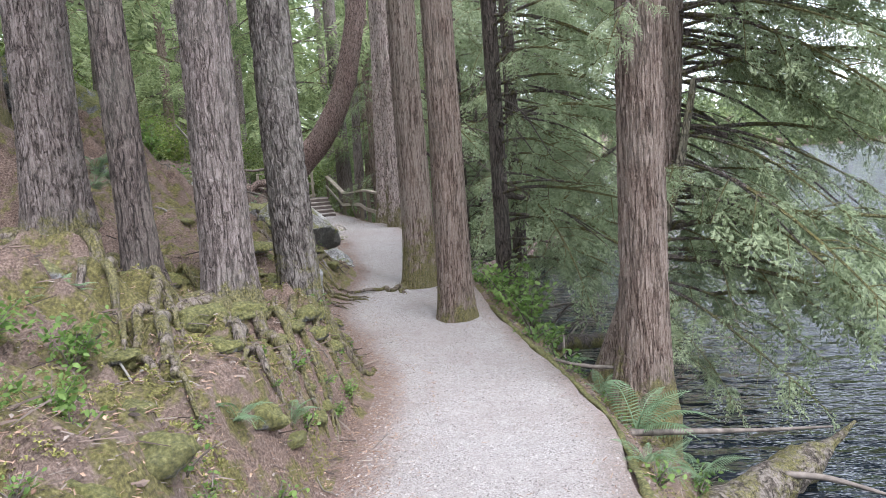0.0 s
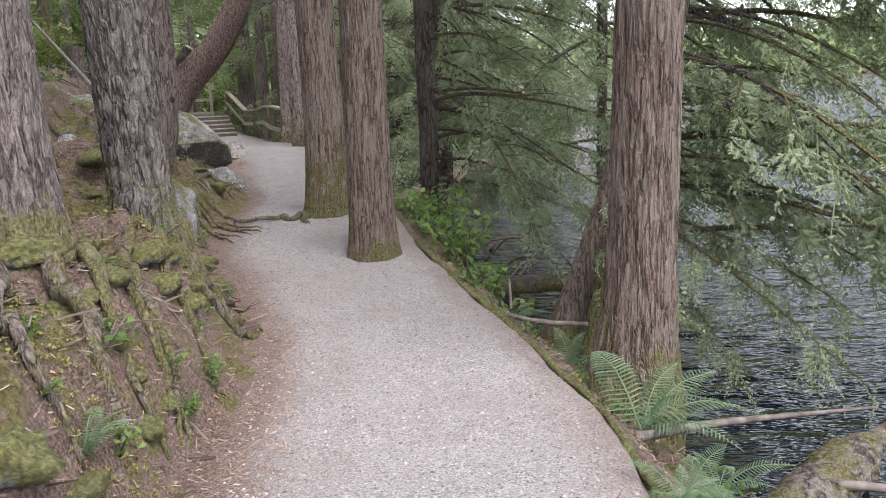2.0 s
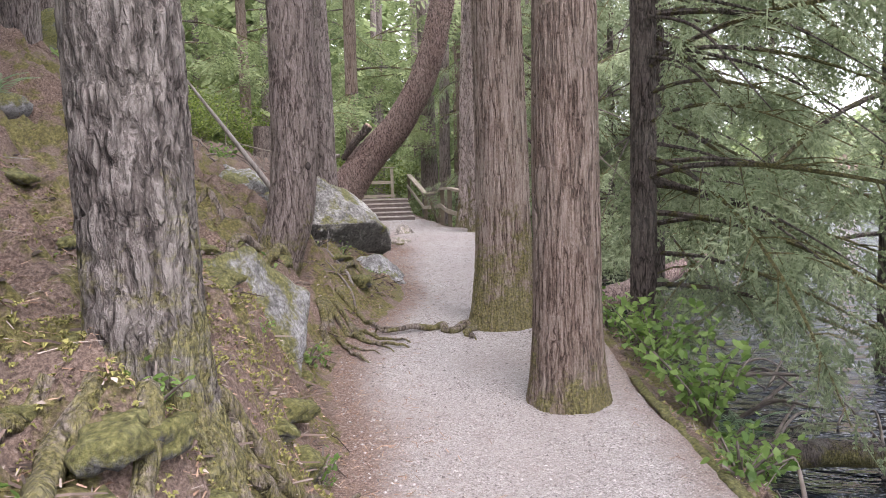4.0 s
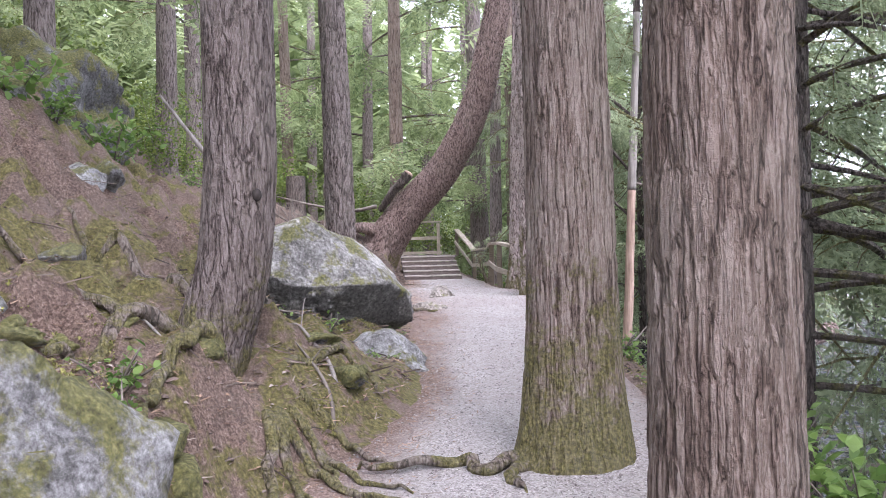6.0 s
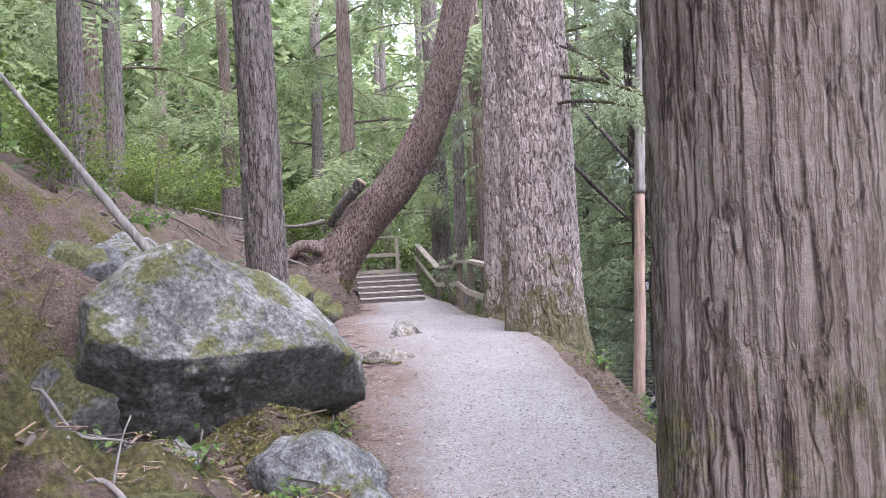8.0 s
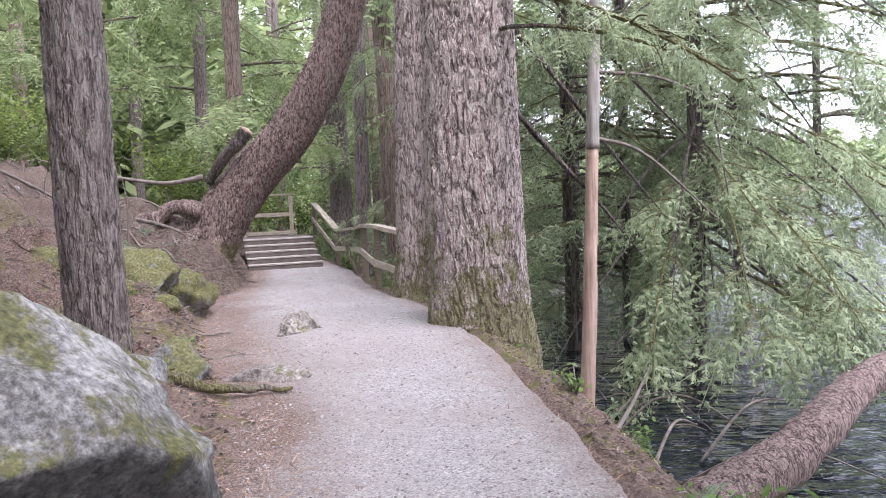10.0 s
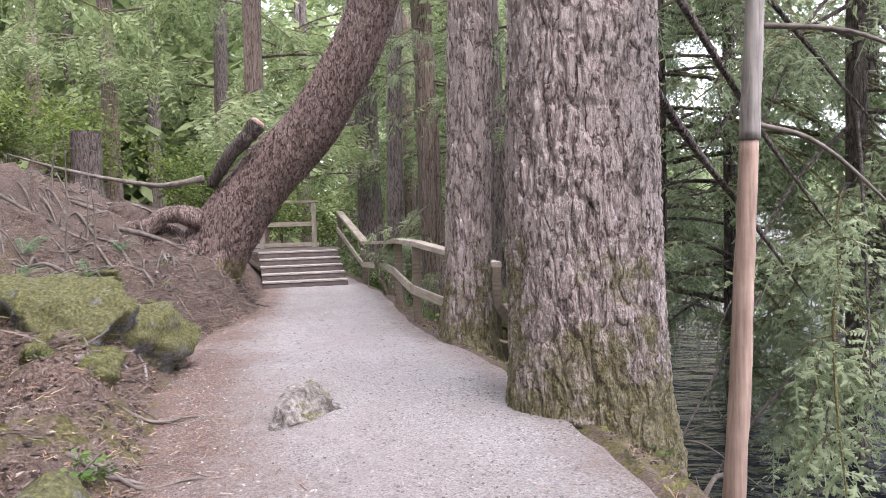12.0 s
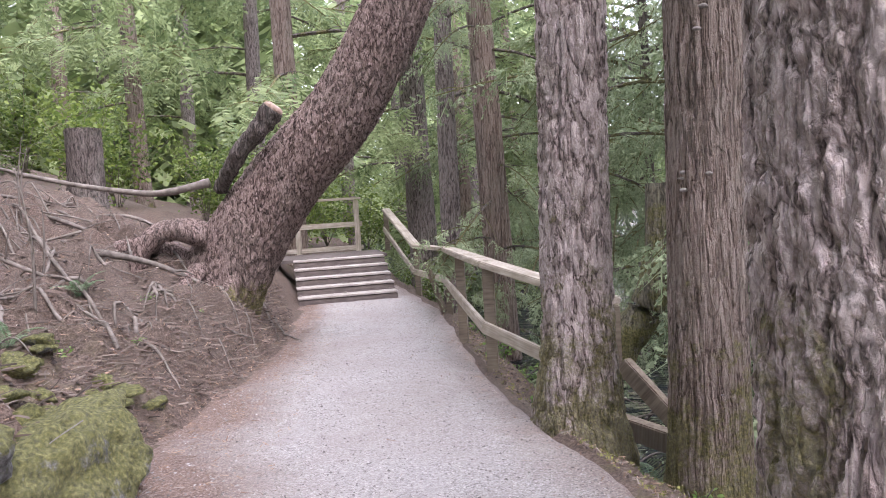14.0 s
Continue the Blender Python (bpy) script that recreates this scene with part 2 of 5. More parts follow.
def gravel_material():
    m, t, b = material("gravel", 0.92)
    v = coords(t)
    vor = node(t, "TexVoronoi", Scale=115.0)
    t.links.new(v, vor.inputs["Vector"])
    sep = node(t, "SeparateColor")
    t.links.new(vor.outputs["Color"], sep.inputs[0])
    stones = ramp(t, sep.outputs[0], [(0.0, (0.17, 0.152, 0.138)), (0.35, (0.385, 0.353, 0.328)), (0.85, (0.51, 0.475, 0.448)), (1.0, (0.7, 0.67, 0.64))])
    dust = ramp(t, noise_of(t, v, 55.0, 6, 0.8), [(0.36, (0.26, 0.228, 0.205)), (0.64, (0.55, 0.506, 0.474))])
    col = mixed(t, math_of(t, "MULTIPLY", grey(t, noise_of(t, v, 2.1, 5, 0.7), 0.35, 0.7), 0.75), stones, dust)
    col = mixed(t, grey(t, noise_of(t, v, 0.8, 5, 0.7), 0.42, 0.68), col, mixed(t, 0.45, col, (0.3, 0.245, 0.215)))
    needles = ramp(t, noise_of(t, v, 70.0, 5, 0.75), [(0.3, (0.06, 0.04, 0.03)), (0.48, (0.2, 0.138, 0.11)), (0.62, (0.36, 0.27, 0.22)), (0.76, (0.54, 0.45, 0.39))])
    att = node(t, "Attribute")
    att.attribute_name = "margin"
    drift = math_of(t, "ADD", math_of(t, "MULTIPLY", noise_of(t, v, 1.1, 3), 0.7), math_of(t, "MULTIPLY", noise_of(t, v, 9.0, 6, 0.75), 0.75))
    litter = grey(t, math_of(t, "ADD", att.outputs["Fac"], drift), 0.75, 1.6)
    col = mixed(t, litter, col, needles)
    t.links.new(col, b.inputs["Base Color"])
    bump(t, b, math_of(t, "ADD", math_of(t, "MULTIPLY", vor.outputs["Distance"], -0.6), noise_of(t, v, 110.0, 5, 0.7)), 1.0, 0.02)
    return m


def rock_material(name="rock_face", moss=0.5, tone=1.0, tint=(1, 1, 1), lichen=0.0):
    """Mottled stone; moss, and pale crusts of lichen, grow on its weathered upper faces; with lichen set, shade is
    coloured into the lower ones.
    """
    m, t, b = material(name, 0.85)
    v = coords(t)
    a, c = noise_of(t, v, 2.6, 6, 0.7), noise_of(t, v, 32.0, 6, 0.78)
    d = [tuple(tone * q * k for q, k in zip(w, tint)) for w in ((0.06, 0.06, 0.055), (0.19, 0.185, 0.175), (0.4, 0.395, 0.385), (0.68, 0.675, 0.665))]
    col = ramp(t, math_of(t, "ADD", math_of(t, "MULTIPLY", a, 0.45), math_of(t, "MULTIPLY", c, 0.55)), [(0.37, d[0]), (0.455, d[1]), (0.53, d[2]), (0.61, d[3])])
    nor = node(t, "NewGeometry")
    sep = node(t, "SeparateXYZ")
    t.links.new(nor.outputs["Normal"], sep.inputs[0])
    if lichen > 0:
        # noise sets the lichen patches; the normal paints undercut shade on lower faces
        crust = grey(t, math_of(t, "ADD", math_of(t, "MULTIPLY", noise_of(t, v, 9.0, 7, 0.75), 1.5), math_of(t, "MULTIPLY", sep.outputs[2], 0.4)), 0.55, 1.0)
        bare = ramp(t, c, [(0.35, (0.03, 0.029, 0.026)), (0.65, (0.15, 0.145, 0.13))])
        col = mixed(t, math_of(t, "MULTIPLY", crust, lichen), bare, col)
    tuft = noise_of(t, v, 3.6, 6, 0.72)
    where = grey(t, math_of(t, "ADD", math_of(t, "MULTIPLY", tuft, 1.6), math_of(t, "MULTIPLY", sep.outputs[2], 0.22)), 1.12 - 0.35 * moss, 1.27 - 0.35 * moss)
    green = ramp(t, noise_of(t, v, 45.0, 4), [(0.3, (0.05, 0.052, 0.014)), (0.54, (0.17, 0.167, 0.05)), (0.75, (0.35, 0.33, 0.12))])
    col = mixed(t, math_of(t, "MULTIPLY", where, 0.9), col, green)
    t.links.new(col, b.inputs["Base Color"])
    bump(t, b, math_of(t, "ADD", a, math_of(t, "MULTIPLY", c, 0.8)), 1.0, 0.05)
    return m


def timber_material(name, dark, light, grain=(3, 40, 40)):
    m, t, b = material(name, 0.8)
    v = coords(t, grain)
    n, w = noise_of(t, v, 1.0, 5, 0.6), noise_of(t, coords(t), 5.0, 4)
    col = ramp(t, math_of(t, "ADD", math_of(t, "MULTIPLY", n, 0.65), math_of(t, "MULTIPLY", w, 0.35)), [(0.32, dark), (0.66, light)])
    t.links.new(col, b.inputs["Base Color"])
    bump(t, b, n, 0.5, 0.006)
    return m


def water_material():
    m, t, b = material("lake_water", 0.04)
    b.inputs["Base Color"].default_value = (0.006, 0.009, 0.013, 1)
    b.inputs["IOR"].default_value = 1.33
    b.inputs["Specular IOR Level"].default_value = 0.5
    v = coords(t, (1.2, 2.6, 1))
    bump(t, b, math_of(t, "ADD", noise_of(t, v, 2.2, 3, 0.55), math_of(t, "MULTIPLY", noise_of(t, v, 0.8, 2), 1.6)), 1.0, 0.16)
    return m


BARK_FIR = bark("fir_bark", (0.04, 0.031, 0.027), (0.165, 0.131, 0.116), (0.31, 0.262, 0.238), 0.55, 0.5)
BARK_CEDAR = bark("cedar_bark", (0.05, 0.033, 0.024), (0.185, 0.132, 0.102), (0.32, 0.255, 0.21), 0.65, 0.55, (40, 40, 3.4), 0.3, 0.6)
BARK_FOOT = bark("mossy_footed_cedar_bark", (0.06, 0.041, 0.031), (0.235, 0.175, 0.14), (0.39, 0.32, 0.27), 1.3, 0.75, (40, 40, 3.4), 0.3, 0.6)
BARK_OLD = bark("thick_fir_bark", (0.1, 0.075, 0.065), (0.43, 0.343, 0.308), (0.67, 0.57, 0.525), 1.6, 0.62, (24, 24, 7), 0.25, 0.9)
BARK_GNARLED = bark("gnarled_grey_bark", (0.035, 0.029, 0.025), (0.13, 0.11, 0.097), (0.26, 0.235, 0.21), 1.2, 0.5, (26, 26, 6), 0.4, 1.3)
BARK_SWEPT = bark("swept_fir_bark", (0.05, 0.037, 0.031), (0.175, 0.138, 0.12), (0.3, 0.252, 0.225), 0.9, 0.75, (36, 36, 7), 0.2)
BARK_LEAN = bark("reddish_bark", (0.035, 0.024, 0.02), (0.19, 0.13, 0.11), (0.38, 0.285, 0.245), 0.3, 0.25, (32, 32, 11), 0.15)
BARK_MOSSY = bark("mossy_bark", (0.04, 0.035, 0.025), (0.15, 0.13, 0.09), (0.27, 0.24, 0.17), 3.0, 0.7)
BARK_DARK = bark("dark_bark", (0.02, 0.016, 0.014), (0.09, 0.07, 0.06), (0.19, 0.155, 0.135), 0.3, 0.1)
ROOT_BARK = bark("root_bark", (0.045, 0.035, 0.028), (0.17, 0.135, 0.11), (0.31, 0.26, 0.22), 6.0, 0.34, (30, 30, 8), 0.3)
FLOOR, GRAVEL = ground_material(), gravel_material()
ROCK, ROCK_MOSSY = rock_material(), rock_material("mossy_rock_face", 0.95, 0.85)
STEP_WOOD = timber_material("weathered_step_wood", (0.06, 0.048, 0.042), (0.17, 0.14, 0.125))
TREAD_WOOD = timber_material("worn_tread_wood", (0.22, 0.19, 0.165), (0.46, 0.42, 0.38))
RAIL_WOOD = timber_material("weathered_rail_wood", (0.2, 0.165, 0.12), (0.5, 0.44, 0.36))
POST_WOOD = timber_material("post_wood", (0.09, 0.07, 0.05), (0.26, 0.215, 0.16), (40, 40, 3))
PEELED = timber_material("peeled_wood", (0.2, 0.135, 0.1), (0.44, 0.32, 0.25), (40, 40, 2.5))
SNAG_GREY = timber_material("grey_dead_wood", (0.13, 0.115, 0.1), (0.34, 0.31, 0.28), (40, 40, 2.5))
DEADWOOD = timber_material("dead_branch_wood", (0.06, 0.05, 0.04), (0.23, 0.195, 0.165), (12, 12, 12))
WATER_MAT = water_material()
CEDAR_LEAF = leafy("cedar_spray", (0.13, 0.175, 0.085), (0.48, 0.55, 0.33))
FAR_LEAF = leafy("distant_needles", (0.09, 0.135, 0.055), (0.43, 0.5, 0.24), 0.6)
SHRUB_LEAF = leafy("shrub_leaf", (0.045, 0.085, 0.018), (0.3, 0.37, 0.09), 1.1)
SALAL_LEAF = leafy("salal_leaf", (0.07, 0.14, 0.03), (0.27, 0.39, 0.11), 4.0, 0.4)
FERN_LEAF = leafy("fern_leaf", (0.11, 0.18, 0.09), (0.32, 0.44, 0.26), 4.0)


# ---- mesh helpers ----
def mesh(name, verts, faces, mats, index=None, smooth_faces=True):
    me = bpy.data.meshes.new(name)
    me.from_pydata([tuple(map(float, v)) for v in verts], [], [tuple(map(int, f)) for f in faces])
    for m in mats if isinstance(mats, (list, tuple)) else [mats]:
        me.materials.append(m)
    if index is not None:
        me.polygons.foreach_set("material_index", np.asarray(index, np.int32))
    me.polygons.foreach_set("use_smooth", np.full(len(me.polygons), smooth_faces))
    me.update()
    return me


def piece(name, me, parent=None, label=""):
    ob = new(name, me)
    if parent is not None:
        ob.parent = parent
    return tagged(ob, label)


def thing(name, place, label, category, group="", rz=0.0):
    ob = new(name)
    ob.empty_display_size = 0.1
    ob.matrix_basis = pose(*place, 0, 0, rz)
    return tagged(ob, label, category, group)


def bm_mesh(name, bm, mat, smooth_faces=False):
    me = bpy.data.meshes.new(name)
    bm.to_mesh(me)
    bm.free()
    me.materials.append(mat)
    me.polygons.foreach_set("use_smooth", np.full(len(me.polygons), smooth_faces))
    return me


def grid_faces(rows, cols, closed=False):
    r, c = np.meshgrid(np.arange(rows - 1), np.arange(cols if closed else cols - 1), indexing="ij")
    n = (c + 1) % cols
    return np.stack([r * cols + c, r * cols + n, (r + 1) * cols + n, (r + 1) * cols + c], -1).reshape(-1, 4)


def along(points, n):
    """A smooth curve through the points, as n places (Catmull-Rom)."""
    p = np.asarray(points, float)
    p = np.vstack([2 * p[0] - p[1], p, 2 * p[-1] - p[-2]])
    s = np.linspace(0, len(p) - 3 - 1e-6, n)
    i, t = np.floor(s).astype(int), (s % 1)[:, None]
    a, b, c, d = p[i], p[i + 1], p[i + 2], p[i + 3]
    return 0.5 * (2 * b + (c - a) * t + (2 * a - 5 * b + 4 * c - d) * t ** 2 + (3 * b - a - 3 * c + d) * t ** 3)


def tube(points, radii, rows=24, segs=10, rough=0.12, seed=0, flat=1.0):
    """A bent, tapering, uneven limb: verts and faces."""
    c = along(points, rows)
    r = np.interp(np.linspace(0, 1, rows), np.linspace(0, 1, len(radii)), radii)
    d = np.gradient(c, axis=0)
    d /= np.linalg.norm(d, axis=1)[:, None] + 1e-9
    ref = np.where(np.abs(d[:, 2:3]) > 0.9, [[1.0, 0, 0]], [[0, 0, 1.0]])
    u = np.cross(d, ref)
    u /= np.linalg.norm(u, axis=1)[:, None]
    v = np.cross(u, d)
    th = np.linspace(0, 2 * np.pi, segs, endpoint=False)
    knob = 1 + rough * 2 * (vnoise(np.cos(th)[None] * 1.5 + seed, np.sin(th)[None] * 1.5, np.arange(rows)[:, None] * 0.6, seed) - 0.5)
    rr = (r[:, None] * knob)[..., None]
    verts = c[:, None] + rr * (np.cos(th)[None, :, None] * u[:, None] + flat * np.sin(th)[None, :, None] * v[:, None])
    verts = verts.reshape(-1, 3)
    faces = [tuple(f) for f in grid_faces(rows, segs, True)]
    faces += [tuple(range(segs))[::-1], tuple(range((rows - 1) * segs, rows * segs))]
    return verts, faces


def join(parts):
    verts, faces, n = [], [], 0
    for v, f in parts:
        verts.append(np.asarray(v, float))
        faces += [tuple(i + n for i in q) for q in f]
        n += len(v)
    return np.vstack(verts), faces


def plate_relief(th, s, radius, cell, stretch, seed, amp):
    """Height of scaly bark plates, parted by deep crooked furrows, over angle and length."""
    n = max(8, int(2 * np.pi * radius / cell))
    U, V = np.meshgrid(th / (2 * np.pi) * n, s / (cell * stretch))
    jag = vnoise(np.cos(U * 2 * np.pi / n) * n * 0.45, np.sin(U * 2 * np.pi / n) * n * 0.45, V * 3.1, seed + 6) - 0.5
    V = V + 1.3 * (vnoise(np.cos(U * 2 * np.pi / n) * 3, np.sin(U * 2 * np.pi / n) * 3, V * 0.7, seed + 3) - 0.5)
    U = U + 0.9 * (vnoise(np.cos(U * 2 * np.pi / n) * n / 5, np.sin(U * 2 * np.pi / n) * n / 5, V * 1.3, seed + 4) - 0.5)
    U, V = U + 0.75 * jag, V + 0.5 * (vnoise(U * 2.3, V * 2.9, 0, seed + 8) - 0.5)
    iu, iv = np.floor(U).astype(np.int64), np.floor(V).astype(np.int64)
    f1, f2, tall = np.full(U.shape, 9.0), np.full(U.shape, 9.0), np.zeros(U.shape)
    for a in (-1, 0, 1):
        for b in (-1, 0, 1):
            cu, cv = iu + a, iv + b
            k = cu % n
            d = np.hypot(cu + 0.15 + 0.7 * hash3(k, cv, 1 + 0 * k, seed) - U, cv + 0.15 + 0.7 * hash3(k, cv, 2 + 0 * k, seed) - V)
            nearer = d < f1
            f2 = np.where(nearer, f1, np.minimum(f2, d))
            tall = np.where(nearer, hash3(k, cv, 3 + 0 * k, seed), tall)
            f1 = np.minimum(f1, d)
    crust = vnoise(U * 1.9, V * 6.0, 0, seed + 7)
    return amp * (smooth(0.0, 0.2, f2 - f1) * (0.65 + 0.55 * tall) - 0.55 + 0.4 * (crust - 0.5))


def ridge_relief(ct, st, s, radius, cell, stretch, seed, amp):
    """Height of long interlaced bark ridges, parted by furrows and broken across here and there."""
    q, h = radius / cell, s[:, None]
    w = 1.1 * (vnoise(ct * q * 0.4 + 7, st * q * 0.4, h / (cell * stretch * 0.6), seed + 9) - 0.5)
    n1 = vnoise(ct * q + 20 + w, st * q + 20 - w, h / (cell * stretch), seed + 1)
    n2 = vnoise(ct * q * 2.1 + 40 + w, st * q * 2.1 + 20, h / (cell * stretch * 0.4), seed + 2)
    n3 = vnoise(ct * q * 0.9 + 60, st * q * 0.9 + 60, h / (cell * 1.5), seed + 3)
    n4 = vnoise(ct * q * 3.5 + 80, st * q * 3.5, h / (cell * 0.9), seed + 4)
    furrow = smooth(0.02, 0.24, np.abs(n1 - 0.5) * 2)
    minor = smooth(0.0, 0.3, np.abs(n2 - 0.5) * 2)
    across = 1 - smooth(0.0, 0.1, np.abs(n3 - 0.5))
    return amp * (furrow * (0.75 + 0.5 * n4) + 0.32 * minor - 0.3 * across - 0.85)


def trunk_mesh(name, axis, radius, mat, segs=96, amp=0.011, cell=0.032, stretch=5.5, flare=0.35, flare_h=0.24, seed=0, detail_to=4.5, height=13.0, step=0.04, taper=0.022, plates=False):
    """A trunk along an axis (places relative to its base) with furrowed bark and a lobed root flare."""
    ax = np.asarray(axis, float)
    total = np.linalg.norm(np.diff(ax, axis=0), axis=1).sum()
    fine = np.arange(-0.6, min(detail_to, total), step)
    rest = np.linspace(min(detail_to, total), total, max(3, int((total - detail_to) / 0.8) + 3)) if total > detail_to else np.array([total])
    s = np.concatenate([fine, rest])
    dense = along(ax, 240)
    arc = np.concatenate([[0], np.cumsum(np.linalg.norm(np.diff(dense, axis=0), axis=1))])
    c = np.stack([np.interp(s, arc, dense[:, i]) for i in range(3)], -1)
    d0 = (dense[1] - dense[0]) / np.linalg.norm(dense[1] - dense[0])
    c[s < 0] = dense[0] + s[s < 0][:, None] * d0
    d = np.gradient(c, axis=0)
    d /= np.linalg.norm(d, axis=1)[:, None]
    u = np.cross(d, [[0.0, 1.0, 0.0]])
    u /= np.linalg.norm(u, axis=1)[:, None]
    v = np.cross(d, u)
    th = np.linspace(0, 2 * np.pi, segs, endpoint=False)
    ct, st = np.cos(th)[None], np.sin(th)[None]
    h = s[:, None]
    r = radius * np.clip(1 - taper * np.maximum(h, 0), 0.12, 1)
    lobes = 0.55 + 0.9 * vnoise(ct * 1.6 + seed * 3.1, st * 1.6, h * 0.5, seed)
    r = r * (1 + flare * lobes * np.exp(-np.maximum(h, -0.1) / flare_h))
    r = r * (1 + 0.06 * (vnoise(ct * 1.1 + seed, st * 1.1, h * 0.7, seed + 5) - 0.5) * 2)
    if plates:
        r = r + ridge_relief(ct, st, s, radius, cell * 1.25, stretch * 1.5, seed, amp) + plate_relief(th, s, radius, cell, stretch, seed, amp * 0.5) + plate_relief(th, s, radius, cell * 0.45, stretch * 0.7, seed + 50, amp * 0.3)
    else:
        r = r + ridge_relief(ct, st, s, radius, cell, stretch, seed, amp)
    verts = c[:, None] + r[..., None] * (ct[..., None] * u[:, None] + st[..., None] * v[:, None])
    n = len(s)
    faces = [tuple(f) for f in grid_faces(n, segs, True)[:, ::-1]] + [tuple(range((n - 1) * segs, n * segs))]
    return mesh(name, verts.reshape(-1, 3), faces, mat)


# ---- foliage pieces ----
def frond(length, pairs, width, r, droop=0.35, lean=0.6):
    """A flat lacy spray along +x that sags: narrow leaf blades on both sides of its rib."""
    v, f = [], []
    for i in range(pairs):
        s = (i + 0.5) / pairs
        for side in (-1, 1):
            x = length * s
            z = -droop * length * s * s
            ln = length * 0.27 * (1 - 0.7 * s) * r.uniform(0.7, 1.2)
            dx, dy = ln * lean, side * ln
            dz = -0.3 * ln * r.uniform(0.3, 1.5)
            w = width * r.uniform(0.8, 1.25)
            n = len(v)
            v += [(x, 0, z), (x + dx * 0.5 + w * 0.5, dy * 0.5 - side * w * 0.5, z + dz * 0.4), (x + dx, dy, z + dz), (x + dx * 0.5 - w * 0.5, dy * 0.5 + side * w * 0.5, z + dz * 0.4)]
            f.append((n, n + 1, n + 2, n + 3))
    n = len(v)
    v += [(0, -width * 0.25, 0), (0, width * 0.25, 0), (length, 0, -droop * length)]
    f.append((n, n + 1, n + 2))
    return np.array(v), f


def lacy_frond(length, pairs, width, r, droop=0.35, lean=0.6):
    """A cedar spray along +x: alternate side shoots, each set with small scale-leaf tips."""
    v, f = [], []

    def leaflet(p, d, w):
        n, q = len(v), np.array((-d[1], d[0], 0.0))
        q = q / (np.linalg.norm(q) + 1e-9) * w
        v.extend([p, p + d * 0.45 + q, p + d, p + d * 0.45 - q])
        f.append((n, n + 1, n + 2, n + 3))
    for i in range(pairs):
        t = (i + r.uniform(0.2, 0.8)) / pairs
        side = -1 if i % 2 else 1
        root = np.array((length * t, 0, -droop * length * t * t))
        ln = length * 0.34 * (1 - 0.72 * t) * r.uniform(0.6, 1.25)
        way = np.array((lean * r.uniform(0.8, 1.5), side, -0.35 * r.uniform(0.2, 1.8)))
        way = way / np.linalg.norm(way)
        leaflet(root, way * ln, width * 0.45)
        for k in range(4):
            p = root + way * ln * (0.2 + 0.22 * k)
            for turn in (-0.75, 0.75):
                d = np.array((way[0] * math.cos(turn) - way[1] * math.sin(turn), way[0] * math.sin(turn) + way[1] * math.cos(turn), way[2] - 0.15)) * ln * 0.36 * (1 - 0.15 * k) * r.uniform(0.6, 1.3)
                leaflet(p, d, width * 0.42)
    leaflet(np.zeros(3), np.array((length, 0, -droop * length)), width * 0.3)
    return np.array(v), f


def bough_mesh(name, seed, length=2.6, count=54, size=0.34, leaf=None, sag=0.55, pairs=10, width=0.016, lacy=False):
    """A conifer bough reaching along +x and drooping, hung with sprays."""
    r = np.random.default_rng(seed)
    bend = r.uniform(-0.25, 0.25)
    spine = [(length * s, bend * length * s * s, length * (0.16 * s - sag * s * s + 0.13 * s ** 3)) for s in np.linspace(0, 1, 6)]
    parts = [tube(spine, [0.024, 0.016, 0.005], 10, 4, 0.1, seed)]
    centre = along(spine, 60)
    subs = []
    for k in range(9):
        i = int(r.uniform(6, 52))
        side = -1 if k % 2 else 1
        ln = r.uniform(0.35, 0.8) * (1 - i / 90) * length / 2.6
        tip = centre[i] + np.array([ln * 0.75, side * ln * r.uniform(0.6, 1), -ln * r.uniform(0.15, 0.6)])
        mid = (centre[i] + tip) / 2 + np.array([0, 0, 0.05])
        parts.append(tube([centre[i], mid, tip], [0.008, 0.006, 0.003], 4, 3, 0.1, seed + k))
        subs.append(along([centre[i], mid, tip], 20))
    wood = sum(len(f) for _, f in parts)
    for k in range(count):
        if k % 3 == 0:
            line, i = centre, int(r.uniform(14, 60))
        else:
            line, i = subs[k % len(subs)], int(r.uniform(3, 20))
        v, f = (lacy_frond if lacy else frond)(size * r.uniform(0.65, 1.25), pairs, width, r, r.uniform(0.2, 0.8))
        m = Euler((r.uniform(-0.7, 0.7), r.uniform(0.1, 0.95), r.uniform(-1.25, 1.25))).to_matrix()
        parts.append((v @ np.array(m).T + line[min(i, len(line) - 1)], f))
    v, f = join(parts)
    return mesh(name, v, f, [BARK_DARK, leaf or CEDAR_LEAF], [0] * wood + [1] * (len(f) - wood), False)


BOUGHS = [bough_mesh("cedar_bough", s, 2.6, 46, 0.36, pairs=12, width=0.015, lacy=True) for s in (1, 2, 3, 4)]
MID_BOUGHS = [bough_mesh("shore_bough", s, 2.6, 44, 0.44, CEDAR_LEAF, 0.55, 9, 0.02, True) for s in (21, 22, 23)]
FAR_BOUGHS = [bough_mesh("far_bough", s, 2.6, 30, 0.62, FAR_LEAF, 0.5, 9, 0.03) for s in (11, 12, 13)]


